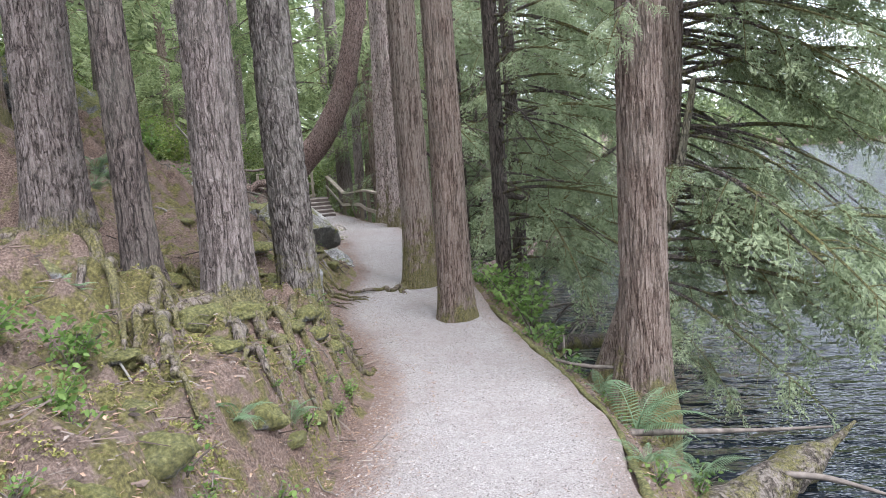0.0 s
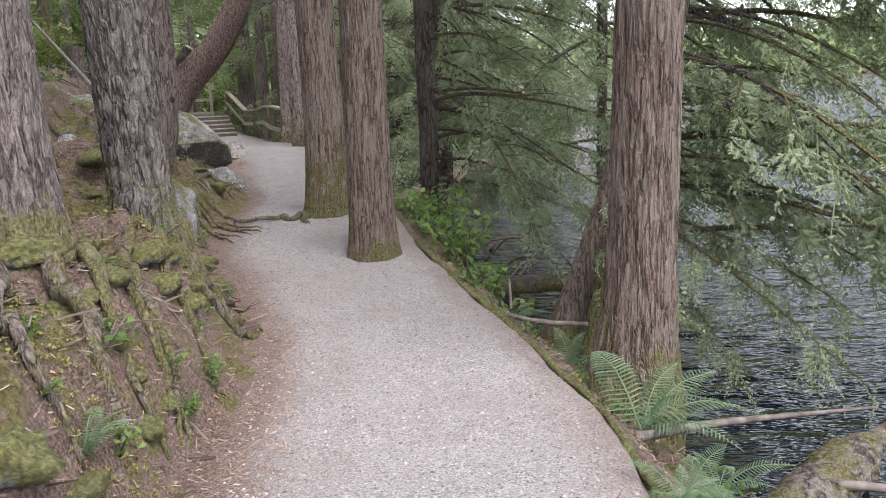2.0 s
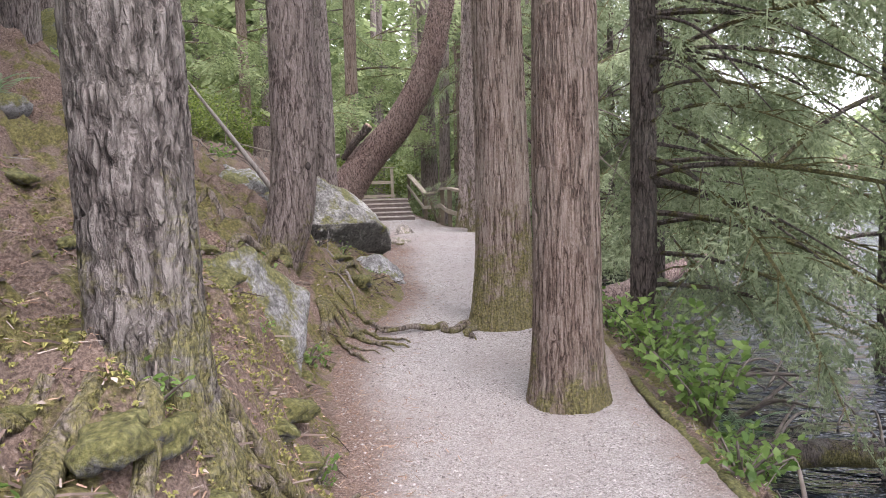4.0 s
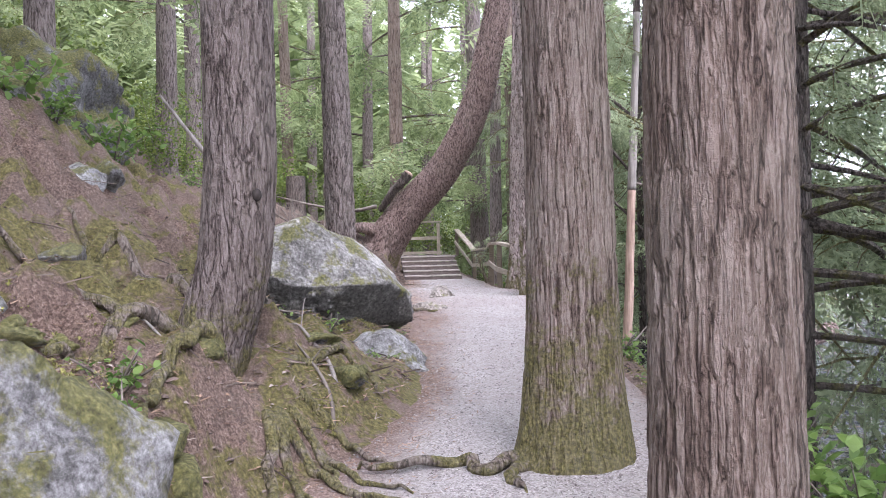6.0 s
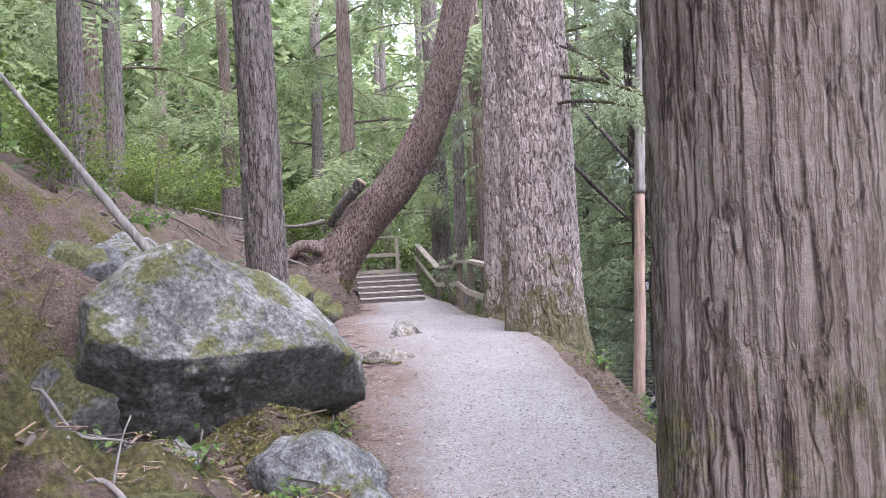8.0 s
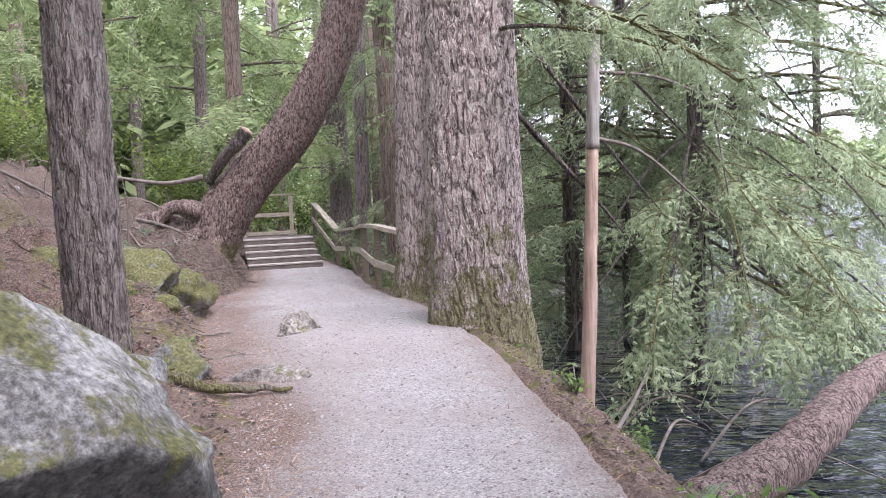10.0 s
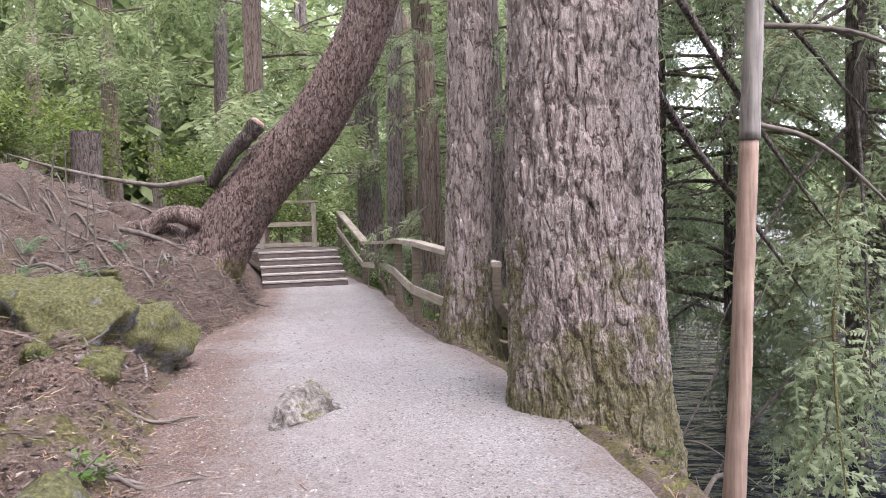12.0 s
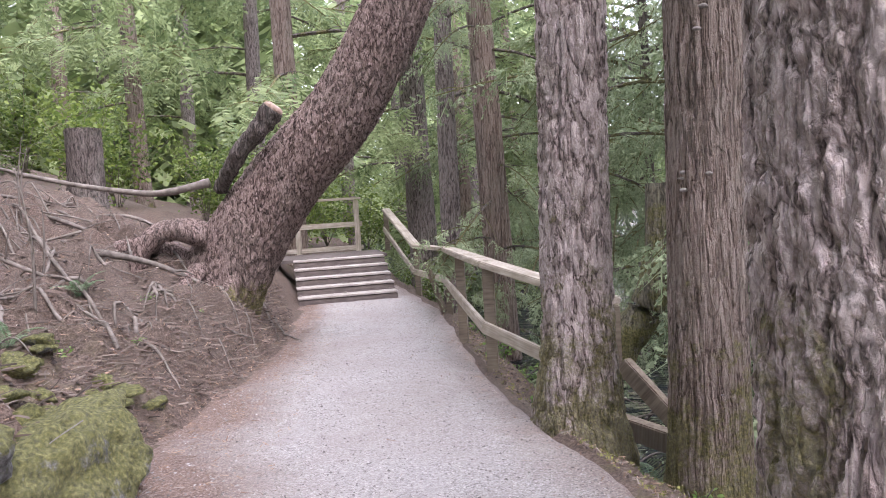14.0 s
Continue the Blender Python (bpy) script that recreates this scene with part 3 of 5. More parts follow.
def hang_boughs(tree, axis_at, low, high, count, toward, spread, size, seed, kinds=None):
    """Boughs on a trunk between two heights, most of them toward one side (degrees)."""
    r = np.random.default_rng(seed)
    for k in range(count):
        h = low + (high - low) * (k + r.uniform(0, 1)) / count
        x, y, z = axis_at(h)
        s = size * r.uniform(0.7, 1.25)
        ob = piece("bough", (kinds or BOUGHS)[int(r.integers(len(kinds or BOUGHS)))], tree)
        ob.matrix_basis = pose(x, y, z, r.uniform(-14, 14), r.uniform(-14, 20), toward + r.uniform(-spread, spread)) @ Matrix.Diagonal((s, s, s, 1))


def leaf_cluster(name, seed, count, spread, leaf, mat, stems=6):
    """Broad leaves held on thin stems: one shrub's foliage and its stems."""
    r = np.random.default_rng(seed)
    parts, tips = [], []
    for k in range(stems):
        a, q = r.uniform(0, 6.28), r.uniform(0.3, 1)
        tip = np.array([math.cos(a) * spread[0] * q, math.sin(a) * spread[0] * q, spread[1] * r.uniform(0.55, 1)])
        pts = [(0, 0, 0), tip * (0.35, 0.35, 0.5), tip]
        parts.append(tube(pts, [0.009, 0.006, 0.003], 5, 3, 0.1, seed + k))
        tips.append(along(pts, 20))
    v, f, n = [], [], 0
    for k in range(count):
        c = tips[k % stems][int(r.uniform(7, 20))] + r.normal(0, 0.3, 3) * np.array([spread[0], spread[0], spread[1] * 0.5]) * 0.55
        m = np.array(Euler((r.uniform(-0.8, 0.8), r.uniform(-0.7, 0.9), r.uniform(0, 6.28))).to_matrix()) * leaf * r.uniform(0.6, 1.3)
        q = np.array([(-0.5, 0, 0), (-0.15, -0.3, 0.04), (0.25, -0.24, 0.03), (0.55, 0, -0.08), (0.25, 0.24, 0.03), (-0.15, 0.3, 0.04)]) @ m.T + c
        v.append(q)
        f.append(tuple(range(n, n + 6)))
        n += 6
    wv, wf = join(parts)
    return mesh("stem", wv, wf, DEADWOOD), mesh(name, np.vstack(v), f, mat, smooth_faces=False)


# ---- ground, path, water ----
def spaced(a, b, fine, lo, hi):
    out, x, s = [], b, fine
    mid = np.arange(a, b, fine)
    while x < hi:
        x, s = x + s, s * 1.16
        out.append(x)
    left, x, s = [], a, fine
    while x > lo:
        s *= 1.16
        x -= s
        left.append(x)
    return np.concatenate([left[::-1], mid, out])


gx, gy = spaced(-7.0, 2.8, 0.052, -420, 420), spaced(-0.5, 29.0, 0.058, -420, 420)
GX, GY = np.meshgrid(gx, gy)
GZ = land(GX, GY)
inside = smooth(0.05, 0.25, GX - left_edge(GY)) * smooth(-0.12, 0.02, right_edge(GY) - GX) * (GY > -8) * (GY < 31.5)
GZ = GZ - 0.06 * inside
ground_me = mesh("ground", np.stack([GX, GY, GZ], -1).reshape(-1, 3), grid_faces(len(gy), len(gx)), FLOOR)
ground = tagged(new("ground", ground_me), "forest floor of brown needles and moss sloping to a lake", "ground", kind="structure")

py = np.arange(-7.5, 31.6, 0.07)
pu = np.concatenate([np.linspace(-0.08, 0.97, 42), [0.985, 1.0, 1.015, 1.03, 1.05]])
PU, PY = np.meshgrid(pu, py)
PX = left_edge(PY) + (right_edge(PY) - left_edge(PY)) * PU + 0.1 * (fbm(PY * 1.9, 0 * PY, 0, 4, 57) - 0.5) * smooth(0.8, 1.0, PU) - np.interp(PY, [12, 15, 21, 24], [0.15, 1.1, 1.1, 0.3]) * (fbm(PY * 1.1, 3 + 0 * PY, 0, 5, 58) - 0.45) * smooth(0.35, 0.0, PU)
off = np.abs(PU - 0.48) * 2
PZ = path_height(PY) + 0.012 * (fbm(PX * 2.5, PY * 2.5, 0, 3, 51) - 0.5) * 2 - 0.25 * np.where(PU > 0.5, smooth(0.99, 1.05, PU), smooth(1.02, 1.14, off)) + 0.012 * (fbm(PX * 12, PY * 12, 0, 2, 52) - 0.5)
path_me = mesh("path", np.stack([PX, PY, PZ], -1).reshape(-1, 3), grid_faces(len(py), len(pu)), GRAVEL)
margin = path_me.attributes.new("margin", "FLOAT", "POINT")
edge = smooth(np.interp(PY, [12, 15, 21, 24], [0.27, 0.45, 0.45, 0.3]), 0.0, PU) * 1.1 + smooth(0.82, 1.0, PU) * 0.5
margin.data.foreach_set("value", edge.reshape(-1).astype(np.float32))
tagged(new("path", path_me), "trodden grey gravel footpath strewn with needles", "path", kind="structure")

wx, wy = spaced(-2, 8, 0.5, -60, 420), spaced(-5, 40, 0.5, -420, 420)
WX, WY = np.meshgrid(wx, wy)
tagged(new("water", mesh("water", np.stack([WX, WY, np.full_like(WX, WATER)], -1).reshape(-1, 3), grid_faces(len(wy), len(wx)), WATER_MAT)),
       "dark rippled lake water reflecting a white sky", "lake", kind="structure")


# ---- trees ----
def fir(x, y, radius, label, mat=BARK_FIR, lean=(0, 0), bend=None, height=13.0, name="tree", z=None, sink=0.05, group="", **how):
    z = floor_at(x, y) if z is None else z
    root = thing(name, (x, y, z - sink), label, "tree", group)
    lx, ly = lean
    axis = bend or [(0, 0, 0), (lx * 3, ly * 3, 3), (lx * 6.5, ly * 6.5, 6.5), (lx * height, ly * height, height)]
    me = trunk_mesh("trunk", axis, radius, mat, seed=int(abs(x * 37 + y * 11)) + 1, **how)
    piece("trunk", me, root)
    dense = along(axis, 200)

    def axis_at(h):
        i = int(np.argmin(np.abs(dense[:, 2] - h)))
        return dense[i]
    return root, axis_at


near = "tall conifers beside the footpath"
t1, a1 = fir(-2.92, 6.1, 0.25, "broad grey-brown fir with a mossy flared base", flare=0.5, flare_h=0.35, group=near, z=1.58, amp=0.02, cell=0.04, segs=150, step=0.03)
t2, a2 = fir(-1.9, 5.35, 0.13, "slender dark fir leaning a little on the bank", BARK_DARK, lean=(-0.035, 0), group=near, z=1.3)
t3, a3 = fir(-1.28, 5.51, 0.2, "straight grey-brown fir trunk rooted in the mossy bank", group=near, z=1.02, amp=0.013, cell=0.03, segs=150, step=0.03)
t4, a4 = fir(-0.93, 6.48, 0.182, "rough grey fir with lichen patches on the mossy bank", BARK_GNARLED, lean=(-0.03, 0), group=near, z=0.72, amp=0.02, cell=0.034, stretch=4, segs=160, step=0.025, flare=0.28, flare_h=0.2)
t5, a5 = fir(-1.9, 10.66, 0.205, "smooth brown fir with a knot and swept base", BARK_SWEPT, bend=[(-0.3, 0, 0), (-0.17, 0, 0.45), (-0.02, 0, 1.1), (0.0, 0, 3), (-0.05, 0, 13)], group=near, z=0.5, flare=0.22, amp=0.008, cell=0.026, segs=130)
t6, a6 = fir(-3.35, 16.15, 0.18, "dark red-brown fir on bare ground", lean=(-0.02, 0), group=near, z=0.6, flare=0.2, amp=0.014, cell=0.035, stretch=2.5, plates=True)
tl, al = fir(-0.12, 10.83, 0.222, "large brown cedar with a mossy base beside gravel", BARK_FOOT, group=near, z=0.26, flare=0.55, flare_h=0.45, amp=0.009, stretch=6, cell=0.034, lean=(-0.006, 0), segs=190, step=0.03)
tr, ar = fir(0.43, 9.05, 0.205, "brown cedar trunk standing in the path's gravel edge", BARK_CEDAR, group=near, z=0.07, flare=0.3, flare_h=0.35, amp=0.009, stretch=6, cell=0.034, lean=(-0.005, 0), segs=200, step=0.025)
rt, art = fir(2.1, 6.06, 0.2, "grey-brown cedar with stringy bark at the water's edge", BARK_CEDAR, lean=(0.02, 0), group=near, z=-0.12, flare=0.55, flare_h=0.35, amp=0.013, stretch=9, cell=0.034, segs=170, step=0.03)
b2, ab2 = fir(-0.92, 18.47, 0.435, "massive old fir with thick furrowed bark and moss", BARK_OLD, lean=(-0.012, 0), group=near, z=0.42, flare=0.2, flare_h=0.4, amp=0.022, cell=0.042, stretch=3.2, segs=330, step=0.014, detail_to=4.0, plates=True)
b1, ab1 = fir(-1.78, 21.45, 0.21, "rough fir with a mossy base against the handrail", BARK_OLD, lean=(0.03, 0), group=near, z=0.42, flare=0.5, flare_h=0.4, amp=0.024, cell=0.045, stretch=3.6, segs=140, step=0.025, plates=True)
ce, ace = fir(-1.08, 20.95, 0.22, "tall stringy cedar with a mossy foot over the lake", BARK_FOOT, lean=(0.025, 0), group=near, z=0.05, flare=0.35, amp=0.013, stretch=9, cell=0.034, segs=150, step=0.03)

# the great leaning fir across the stairs
lean_root = thing("leaning_tree", (-5.5, 25.2, 1.0), "thick red-brown fir leaning over the path, with a broken stub", "tree")
LEAN_AXIS = [(-0.55, 0, -0.3), (-0.15, 0, 0.3), (0.56, 0.0, 1.22), (1.3, 0.0, 2.0), (1.78, 0.0, 2.7), (2.13, 0.05, 3.4), (2.5, 0.1, 4.6), (3.15, 0.2, 8), (3.5, 0.3, 13)]
piece("trunk", trunk_mesh("trunk", LEAN_AXIS, 0.45, BARK_LEAN, 200, 0.022, 0.045, 1.9, 0.5, 0.6, 6, 6.5, step=0.03, taper=0.048, plates=True), lean_root)
v, f = tube([(-0.12, -0.2, 1.2), (0.08, -0.34, 1.42), (0.3, -0.42, 1.66), (0.5, -0.44, 1.84), (0.66, -0.44, 2.03)], [0.08, 0.09, 0.095, 0.11, 0.12], 30, 16, 0.28, 3)
stub_ob = piece("stub", mesh("stub", v, f, BARK_DARK), lean_root, "dark broken branch stub")
v, f = tube([(0.64, -0.44, 2.0), (0.67, -0.445, 2.04), (0.69, -0.445, 2.065)], [0.115, 0.11, 0.07], 6, 16, 0.3, 4)
piece("broken_end", mesh("broken_end", v, f, PEELED), stub_ob, "pale splintered broken end")
v, f = tube([(-3.3, -0.1, 1.75), (-2.4, -0.3, 1.5), (-1.5, -0.38, 1.3), (-0.8, -0.4, 1.2), (-0.2, -0.3, 1.28)], [0.012, 0.025, 0.03, 0.035, 0.05], 40, 8, 0.2, 5)
piece("dead_limb", mesh("dead_limb", v, f, DEADWOOD), lean_root, "long bare dead limb low over the slope")
for k, (pts, thick) in enumerate([([(-0.25, -0.38, 0.7), (-0.6, -0.55, 0.78), (-0.85, -0.62, 0.62), (-1.0, -0.68, 0.3), (-1.1, -0.75, 0.0)], 0.15), ([(-0.5, -0.25, 0.4), (-0.95, -0.35, 0.62), (-1.45, -0.5, 0.55), (-1.9, -0.6, 0.3), (-2.2, -0.7, 0.1)], 0.12),
                                  ([(0.0, -0.4, 0.15), (0.05, -0.65, -0.1), (0.1, -0.9, -0.4)], 0.12), ([(-0.3, -0.5, 0.3), (-0.35, -0.9, 0.15), (-0.3, -1.4, -0.1), (-0.15, -1.8, -0.4)], 0.12)]):
    v, f = tube(pts, [thick, thick * 0.8, thick * 0.6, thick * 0.25], 26, 12, 0.25, 60 + k)
    piece("root", mesh("root", v, f, BARK_LEAN), lean_root)

# shore trees with low boughs over the water
shore = "shore cedars with drooping boughs"
k1, ak1 = fir(2.05, 7.95, 0.13, "leaning shore cedar hung with drooping green boughs", BARK_CEDAR, z=-0.45, bend=[(0, 0, 0), (0.5, 0.05, 1.4), (0.85, 0.1, 3), (1.1, 0.1, 9)], height=9, group=shore, segs=40, amp=0.01)
hang_boughs(k1, ak1, 0.9, 6.5, 36, -5, 65, 1.0, 101)
hang_boughs(k1, ak1, 2.6, 7.0, 12, 5, 55, 1.1, 111)
hang_boughs(k1, ak1, 3.4, 5.2, 14, -20, 45, 1.3, 113)
k2, ak2 = fir(1.15, 11.9, 0.13, "dark slender shore cedar with long drooping boughs", BARK_DARK, z=-0.35, group=shore, segs=40, amp=0.01)
hang_boughs(k1, ak1, 0.5, 2.4, 10, -65, 30, 0.65, 114)
hang_boughs(k2, ak2, 0.8, 2.2, 5, -25, 30, 0.9, 116)
hang_boughs(k1, ak1, 0.7, 2.8, 9, -12, 60, 1.05, 112)
hang_boughs(k2, ak2, 1.5, 7.0, 30, -15, 60, 1.2, 102)
k3, ak3 = fir(1.6, 15.2, 0.14, "shore cedar whose boughs sweep down over water", BARK_DARK, z=-0.75, group=shore, segs=40, amp=0.01)
hang_boughs(k3, ak3, 1.6, 7.5, 30, -20, 75, 1.05, 103, MID_BOUGHS)
k4, ak4 = fir(1.9, 21.5, 0.1, "shore cedar behind the old fir with dark limbs", BARK_DARK, z=-0.9, group=shore, segs=40, amp=0.01)
hang_boughs(k4, ak4, 1.2, 7.5, 34, -50, 95, 1.1, 104, MID_BOUGHS)
for i, (x, y, low, count, size, toward, spread) in enumerate([(3.9, 13.4, 1.6, 34, 1.2, -60, 110), (1.0, 26.5, 1.2, 34, 1.2, -60, 150), (3.4, 24.5, 1.8, 28, 1.2, -70, 140), (1.6, 31.5, 1.0, 32, 1.4, -60, 160), (-0.6, 37.0, 1.5, 30, 1.5, 0, 180), (6.2, 28.0, 1.5, 30, 1.5, -90, 140), (0.5, 23.6, 1.4, 26, 1.1, -40, 110), (-0.3, 29.6, 1.2, 26, 1.2, -30, 140), (-1.9, 35.2, 1.2, 26, 1.4, 0, 180), (2.3, 38, 1.2, 26, 1.6, -60, 160), (1.5, 24.2, 0.5, 36, 1.2, -80, 130), (3.3, 29.5, 0.6, 34, 1.6, -60, 180)]):
    t, a = fir(x, y, 0.085, "shore cedar with long drooping green boughs", BARK_DARK, z=max(float(land(x, y)), -1.1), group=shore, segs=20, amp=0.01, step=0.3)
    hang_boughs(t, a, low, 9.0, count, toward, spread, size, 120 + i, MID_BOUGHS)
hang_boughs(rt, art, 3.0, 7.5, 10, -30, 120, 0.7, 106)
hang_boughs(b2, ab2, 2.4, 6.5, 8, -10, 45, 1.0, 107)

for k, pts in enumerate([[(0.3, 0.1, 2.95), (0.8, 0.7, 2.5), (1.4, 1.2, 1.8), (2.1, 1.6, 1.0)], [(0.3, 0.15, 3.6), (0.9, 0.8, 3.2), (1.7, 1.3, 2.5), (2.5, 1.6, 1.7)], [(0.3, 0.1, 2.2), (0.75, 0.7, 1.75), (1.3, 1.2, 1.2), (1.8, 1.5, 0.6)]]):
    v, f = tube(pts, [0.034, 0.027, 0.018, 0.006], 24, 8, 0.18, 95 + k)
    piece("limb", mesh("limb", v, f, BARK_DARK), b2, "long bare dark limb drooping to the lake")

snag = thing("snag", (0.14, 19.38, -0.6), "thin dead tree, grey above and peeled pink below", "dead tree")
v, f = tube([(-0.03, 0, -0.7), (0, 0, 0), (0.06, 0, 1.0), (0.1, 0, 1.9), (0.14, 0, 2.75)], [0.085, 0.08, 0.072, 0.068, 0.062], 30, 14, 0.1, 4)
piece("peeled_stem", mesh("peeled_stem", v, f, PEELED), snag, "peeled pinkish lower stem")
v, f = tube([(0.14, 0, 2.73), (0.18, 0, 3.6), (0.28, 0, 5.5)], [0.07, 0.062, 0.05], 30, 14, 0.12, 5)
piece("bark_stem", mesh("bark_stem", v, f, SNAG_GREY), snag, "grey barked upper stem")
for k, pts in enumerate([[(0.15, 0, 2.85), (0.7, 0.1, 2.65), (1.5, 0.2, 1.9)], [(0.17, 0, 3.5), (0.8, -0.1, 3.4), (1.5, 0, 3.1)], [(0.18, 0, 3.75), (0.3, 0, 3.78), (0.42, 0, 3.75)]]):
    v, f = tube(pts, [0.022, 0.016, 0.006], 14, 6, 0.15, 80 + k)
    piece("branch", mesh("branch", v, f, DEADWOOD), snag)

# trunks further back
back = "tall forest trunks behind the stairs"
BACK = [(-7.98, 34.4, 0.28), (-11.3, 40.9, 0.27), (-12.2, 55.0, 0.3), (-14.2, 38.9, 0.27), (-5.1, 35.6, 0.36), (-3.9, 31.5, 0.2), (-2.75, 29.3, 0.24),
        (-9.9, 47.0, 0.2), (-16.5, 47, 0.28), (-20, 44, 0.3), (-7.2, 44.5, 0.25), (-5.0, 49, 0.3), (-3.0, 41, 0.22), (-8.6, 58, 0.3), (-23, 52, 0.3), (-6.5, 22.5, 0.0),
        (-7.2, 12.2, 0.24), (-6.6, 13.6, 0.2), (-5.5, 9.5, 0.2), (-8.9, 17.5, 0.24), (-10.5, 23.5, 0.25), (-4.6, 9.0, 0.16), (-9.5, 9.5, 0.26), (-13, 29, 0.26), (-16.5, 33.5, 0.3),
        (-1.4, 26.0, 0.15), (-0.9, 33.5, 0.2), (-4.4, 39.0, 0.2), (-18, 24, 0.3), (-12, 14, 0.28), (-26, 35, 0.3), (-1.9, 45, 0.25)]
for i, (x, y, r) in enumerate(BACK):
    if r > 0:
        t, a = fir(x, y, r, "tall straight forest conifer with furrowed brown bark", BARK_FIR if i % 3 else BARK_CEDAR, lean=(rng.uniform(-0.025, 0.025), 0), height=18, group=back, segs=24, amp=0.014, step=0.25, detail_to=8, sink=0.2)
        if x < -3.5 or y > 30:
            hang_boughs(t, a, 3.2 if y > 33 else 4.0, 15, 12, 0, 180, 1.75, 300 + i, FAR_BOUGHS)
        else:
            hang_boughs(t, a, 1.0, 7, 14, -30, 110, 1.0, 300 + i)

# canopy of the near trees, high above the path
for i, (t, a) in enumerate(((t1, a1), (t3, a3), (t5, a5), (t6, a6), (tl, al), (b2, ab2), (b1, ab1), (tr, ar), (ce, ace), (t4, a4), (t2, a2))):
    hang_boughs(t, a, 8.0, 12, 3, 0, 180, 1.4, 400 + i, FAR_BOUGHS)

# far trees that close the view: one mesh of conifers each side
def woods(name, places, seed, label, leaves, leaf):
    r = np.random.default_rng(seed)
    v, f = [], []
    for x, y, z, h in places:
        w = h * r.uniform(0.16, 0.24)
        for k in range(leaves):
            q = r.uniform(0, 1) ** 1.3
            a, e = r.uniform(0, 6.283), w * (1 - q) * r.uniform(0.25, 1.0)
            c = np.array((x + e * math.cos(a), y + e * math.sin(a), z + h * 0.96 * q))
            o = np.array((math.cos(a), math.sin(a), -0.55)) * leaf * r.uniform(0.7, 1.5)
            s = np.array((-math.sin(a), math.cos(a), r.uniform(-0.4, 0.4))) * leaf * r.uniform(0.25, 0.5)
            n = len(v)
            v += [c - o * 0.3, c + s + o * 0.3, c + o, c - s + o * 0.3]
            f.append((n, n + 1, n + 2, n + 3))
    return tagged(new(name, mesh(name, v, f, FAR_LEAF, smooth_faces=False)), label, "woods", kind="stuff")


spots = []
for k in range(1900):
    a, d = radians(rng.uniform(-12, 130)), rng.uniform(332, 415)
    x, y = d * math.sin(a) + 2, d * math.cos(a)
    spots.append((x, y, float(land(x, y)) - 1, rng.uniform(9, 16)))
woods("far_shore_woods", spots, 5, "hazy green conifers along the far lake shore", 40, 2.6)
spots = []
for k in range(340):
    a, d = radians(rng.uniform(-62, 6)), rng.uniform(42, 85)
    x, y = -2 + d * math.sin(a), 10 + d * math.cos(a)
    if x < float(right_edge(y)) + 1:
        spots.append((x, y, float(land(x, y)) - 0.5, rng.uniform(14, 27)))
for k in range(100):
    a, d = radians(rng.uniform(-24, 1)), rng.uniform(62, 92)
    x, y = -2 + d * math.sin(a), 10 + d * math.cos(a)
    spots.append((x, y, float(land(x, y)) - 0.5, rng.uniform(22, 34)))
for k in range(90):
    y = rng.uniform(-30, 30)
    x = float(left_edge(y)) - rng.uniform(14, 45)
    spots.append((x, y, float(land(x, y)) - 0.5, rng.uniform(11, 20)))
woods("forest_woods", spots, 6, "dense green conifers deeper in the forest", 280, 0.85)

# stump
def stump(x, y, r, h):
    root = thing("stump", (x, y, floor_at(x, y) - 0.1), "old grey cut tree stump on the slope", "stump")
    me = trunk_mesh("stump_wood", [(0, 0, 0), (0.02, 0, h * 0.5), (0.03, 0, h)], r, BARK_DARK, 48, 0.02, flare=0.4, detail_to=h, seed=9)
    piece("stump_wood", me, root)


stump(-9.18, 28.0, 0.27, 1.35)
stump(-6.3, 12.6, 0.22, 0.7)


# ---- rocks ----
def rock(name, place, size, label, mat=ROCK, seed=0, planes=(), rough=0.08, rz=0.0, detail=4, group=""):
    r = np.random.default_rng(seed)
    bm = bmesh.new()
    bmesh.ops.create_icosphere(bm, subdivisions=detail, radius=1.0)
    n = np.array([v.co[:] for v in bm.verts])
    cuts = [(np.array(p[:3]) / np.linalg.norm(p[:3]), p[3]) for p in planes] or [(q / np.linalg.norm(q), r.uniform(0.62, 0.95)) for q in r.normal(size=(13, 3))]
    rad = np.full(len(n), 1.25)
    for q, h in cuts:
        d = n @ q
        rad = np.where(d > 0.05, np.minimum(rad, h / np.maximum(d, 0.05)), rad)
    p = n * rad[:, None]
    p = p + n * (rough * 4 * (fbm(p[:, 0] * 2.2 + seed, p[:, 1] * 2.2, p[:, 2] * 2.2, 5, seed) - 0.5))[:, None]
    p = p * np.array(size) / 2
    for v, q in zip(bm.verts, p):
        v.co = q
    me = bm_mesh(name, bm, mat, True)
    ob = tagged(new(name, me), label, "rock", group)
    ob.matrix_basis = pose(*place, 0, 0, rz)
    return ob


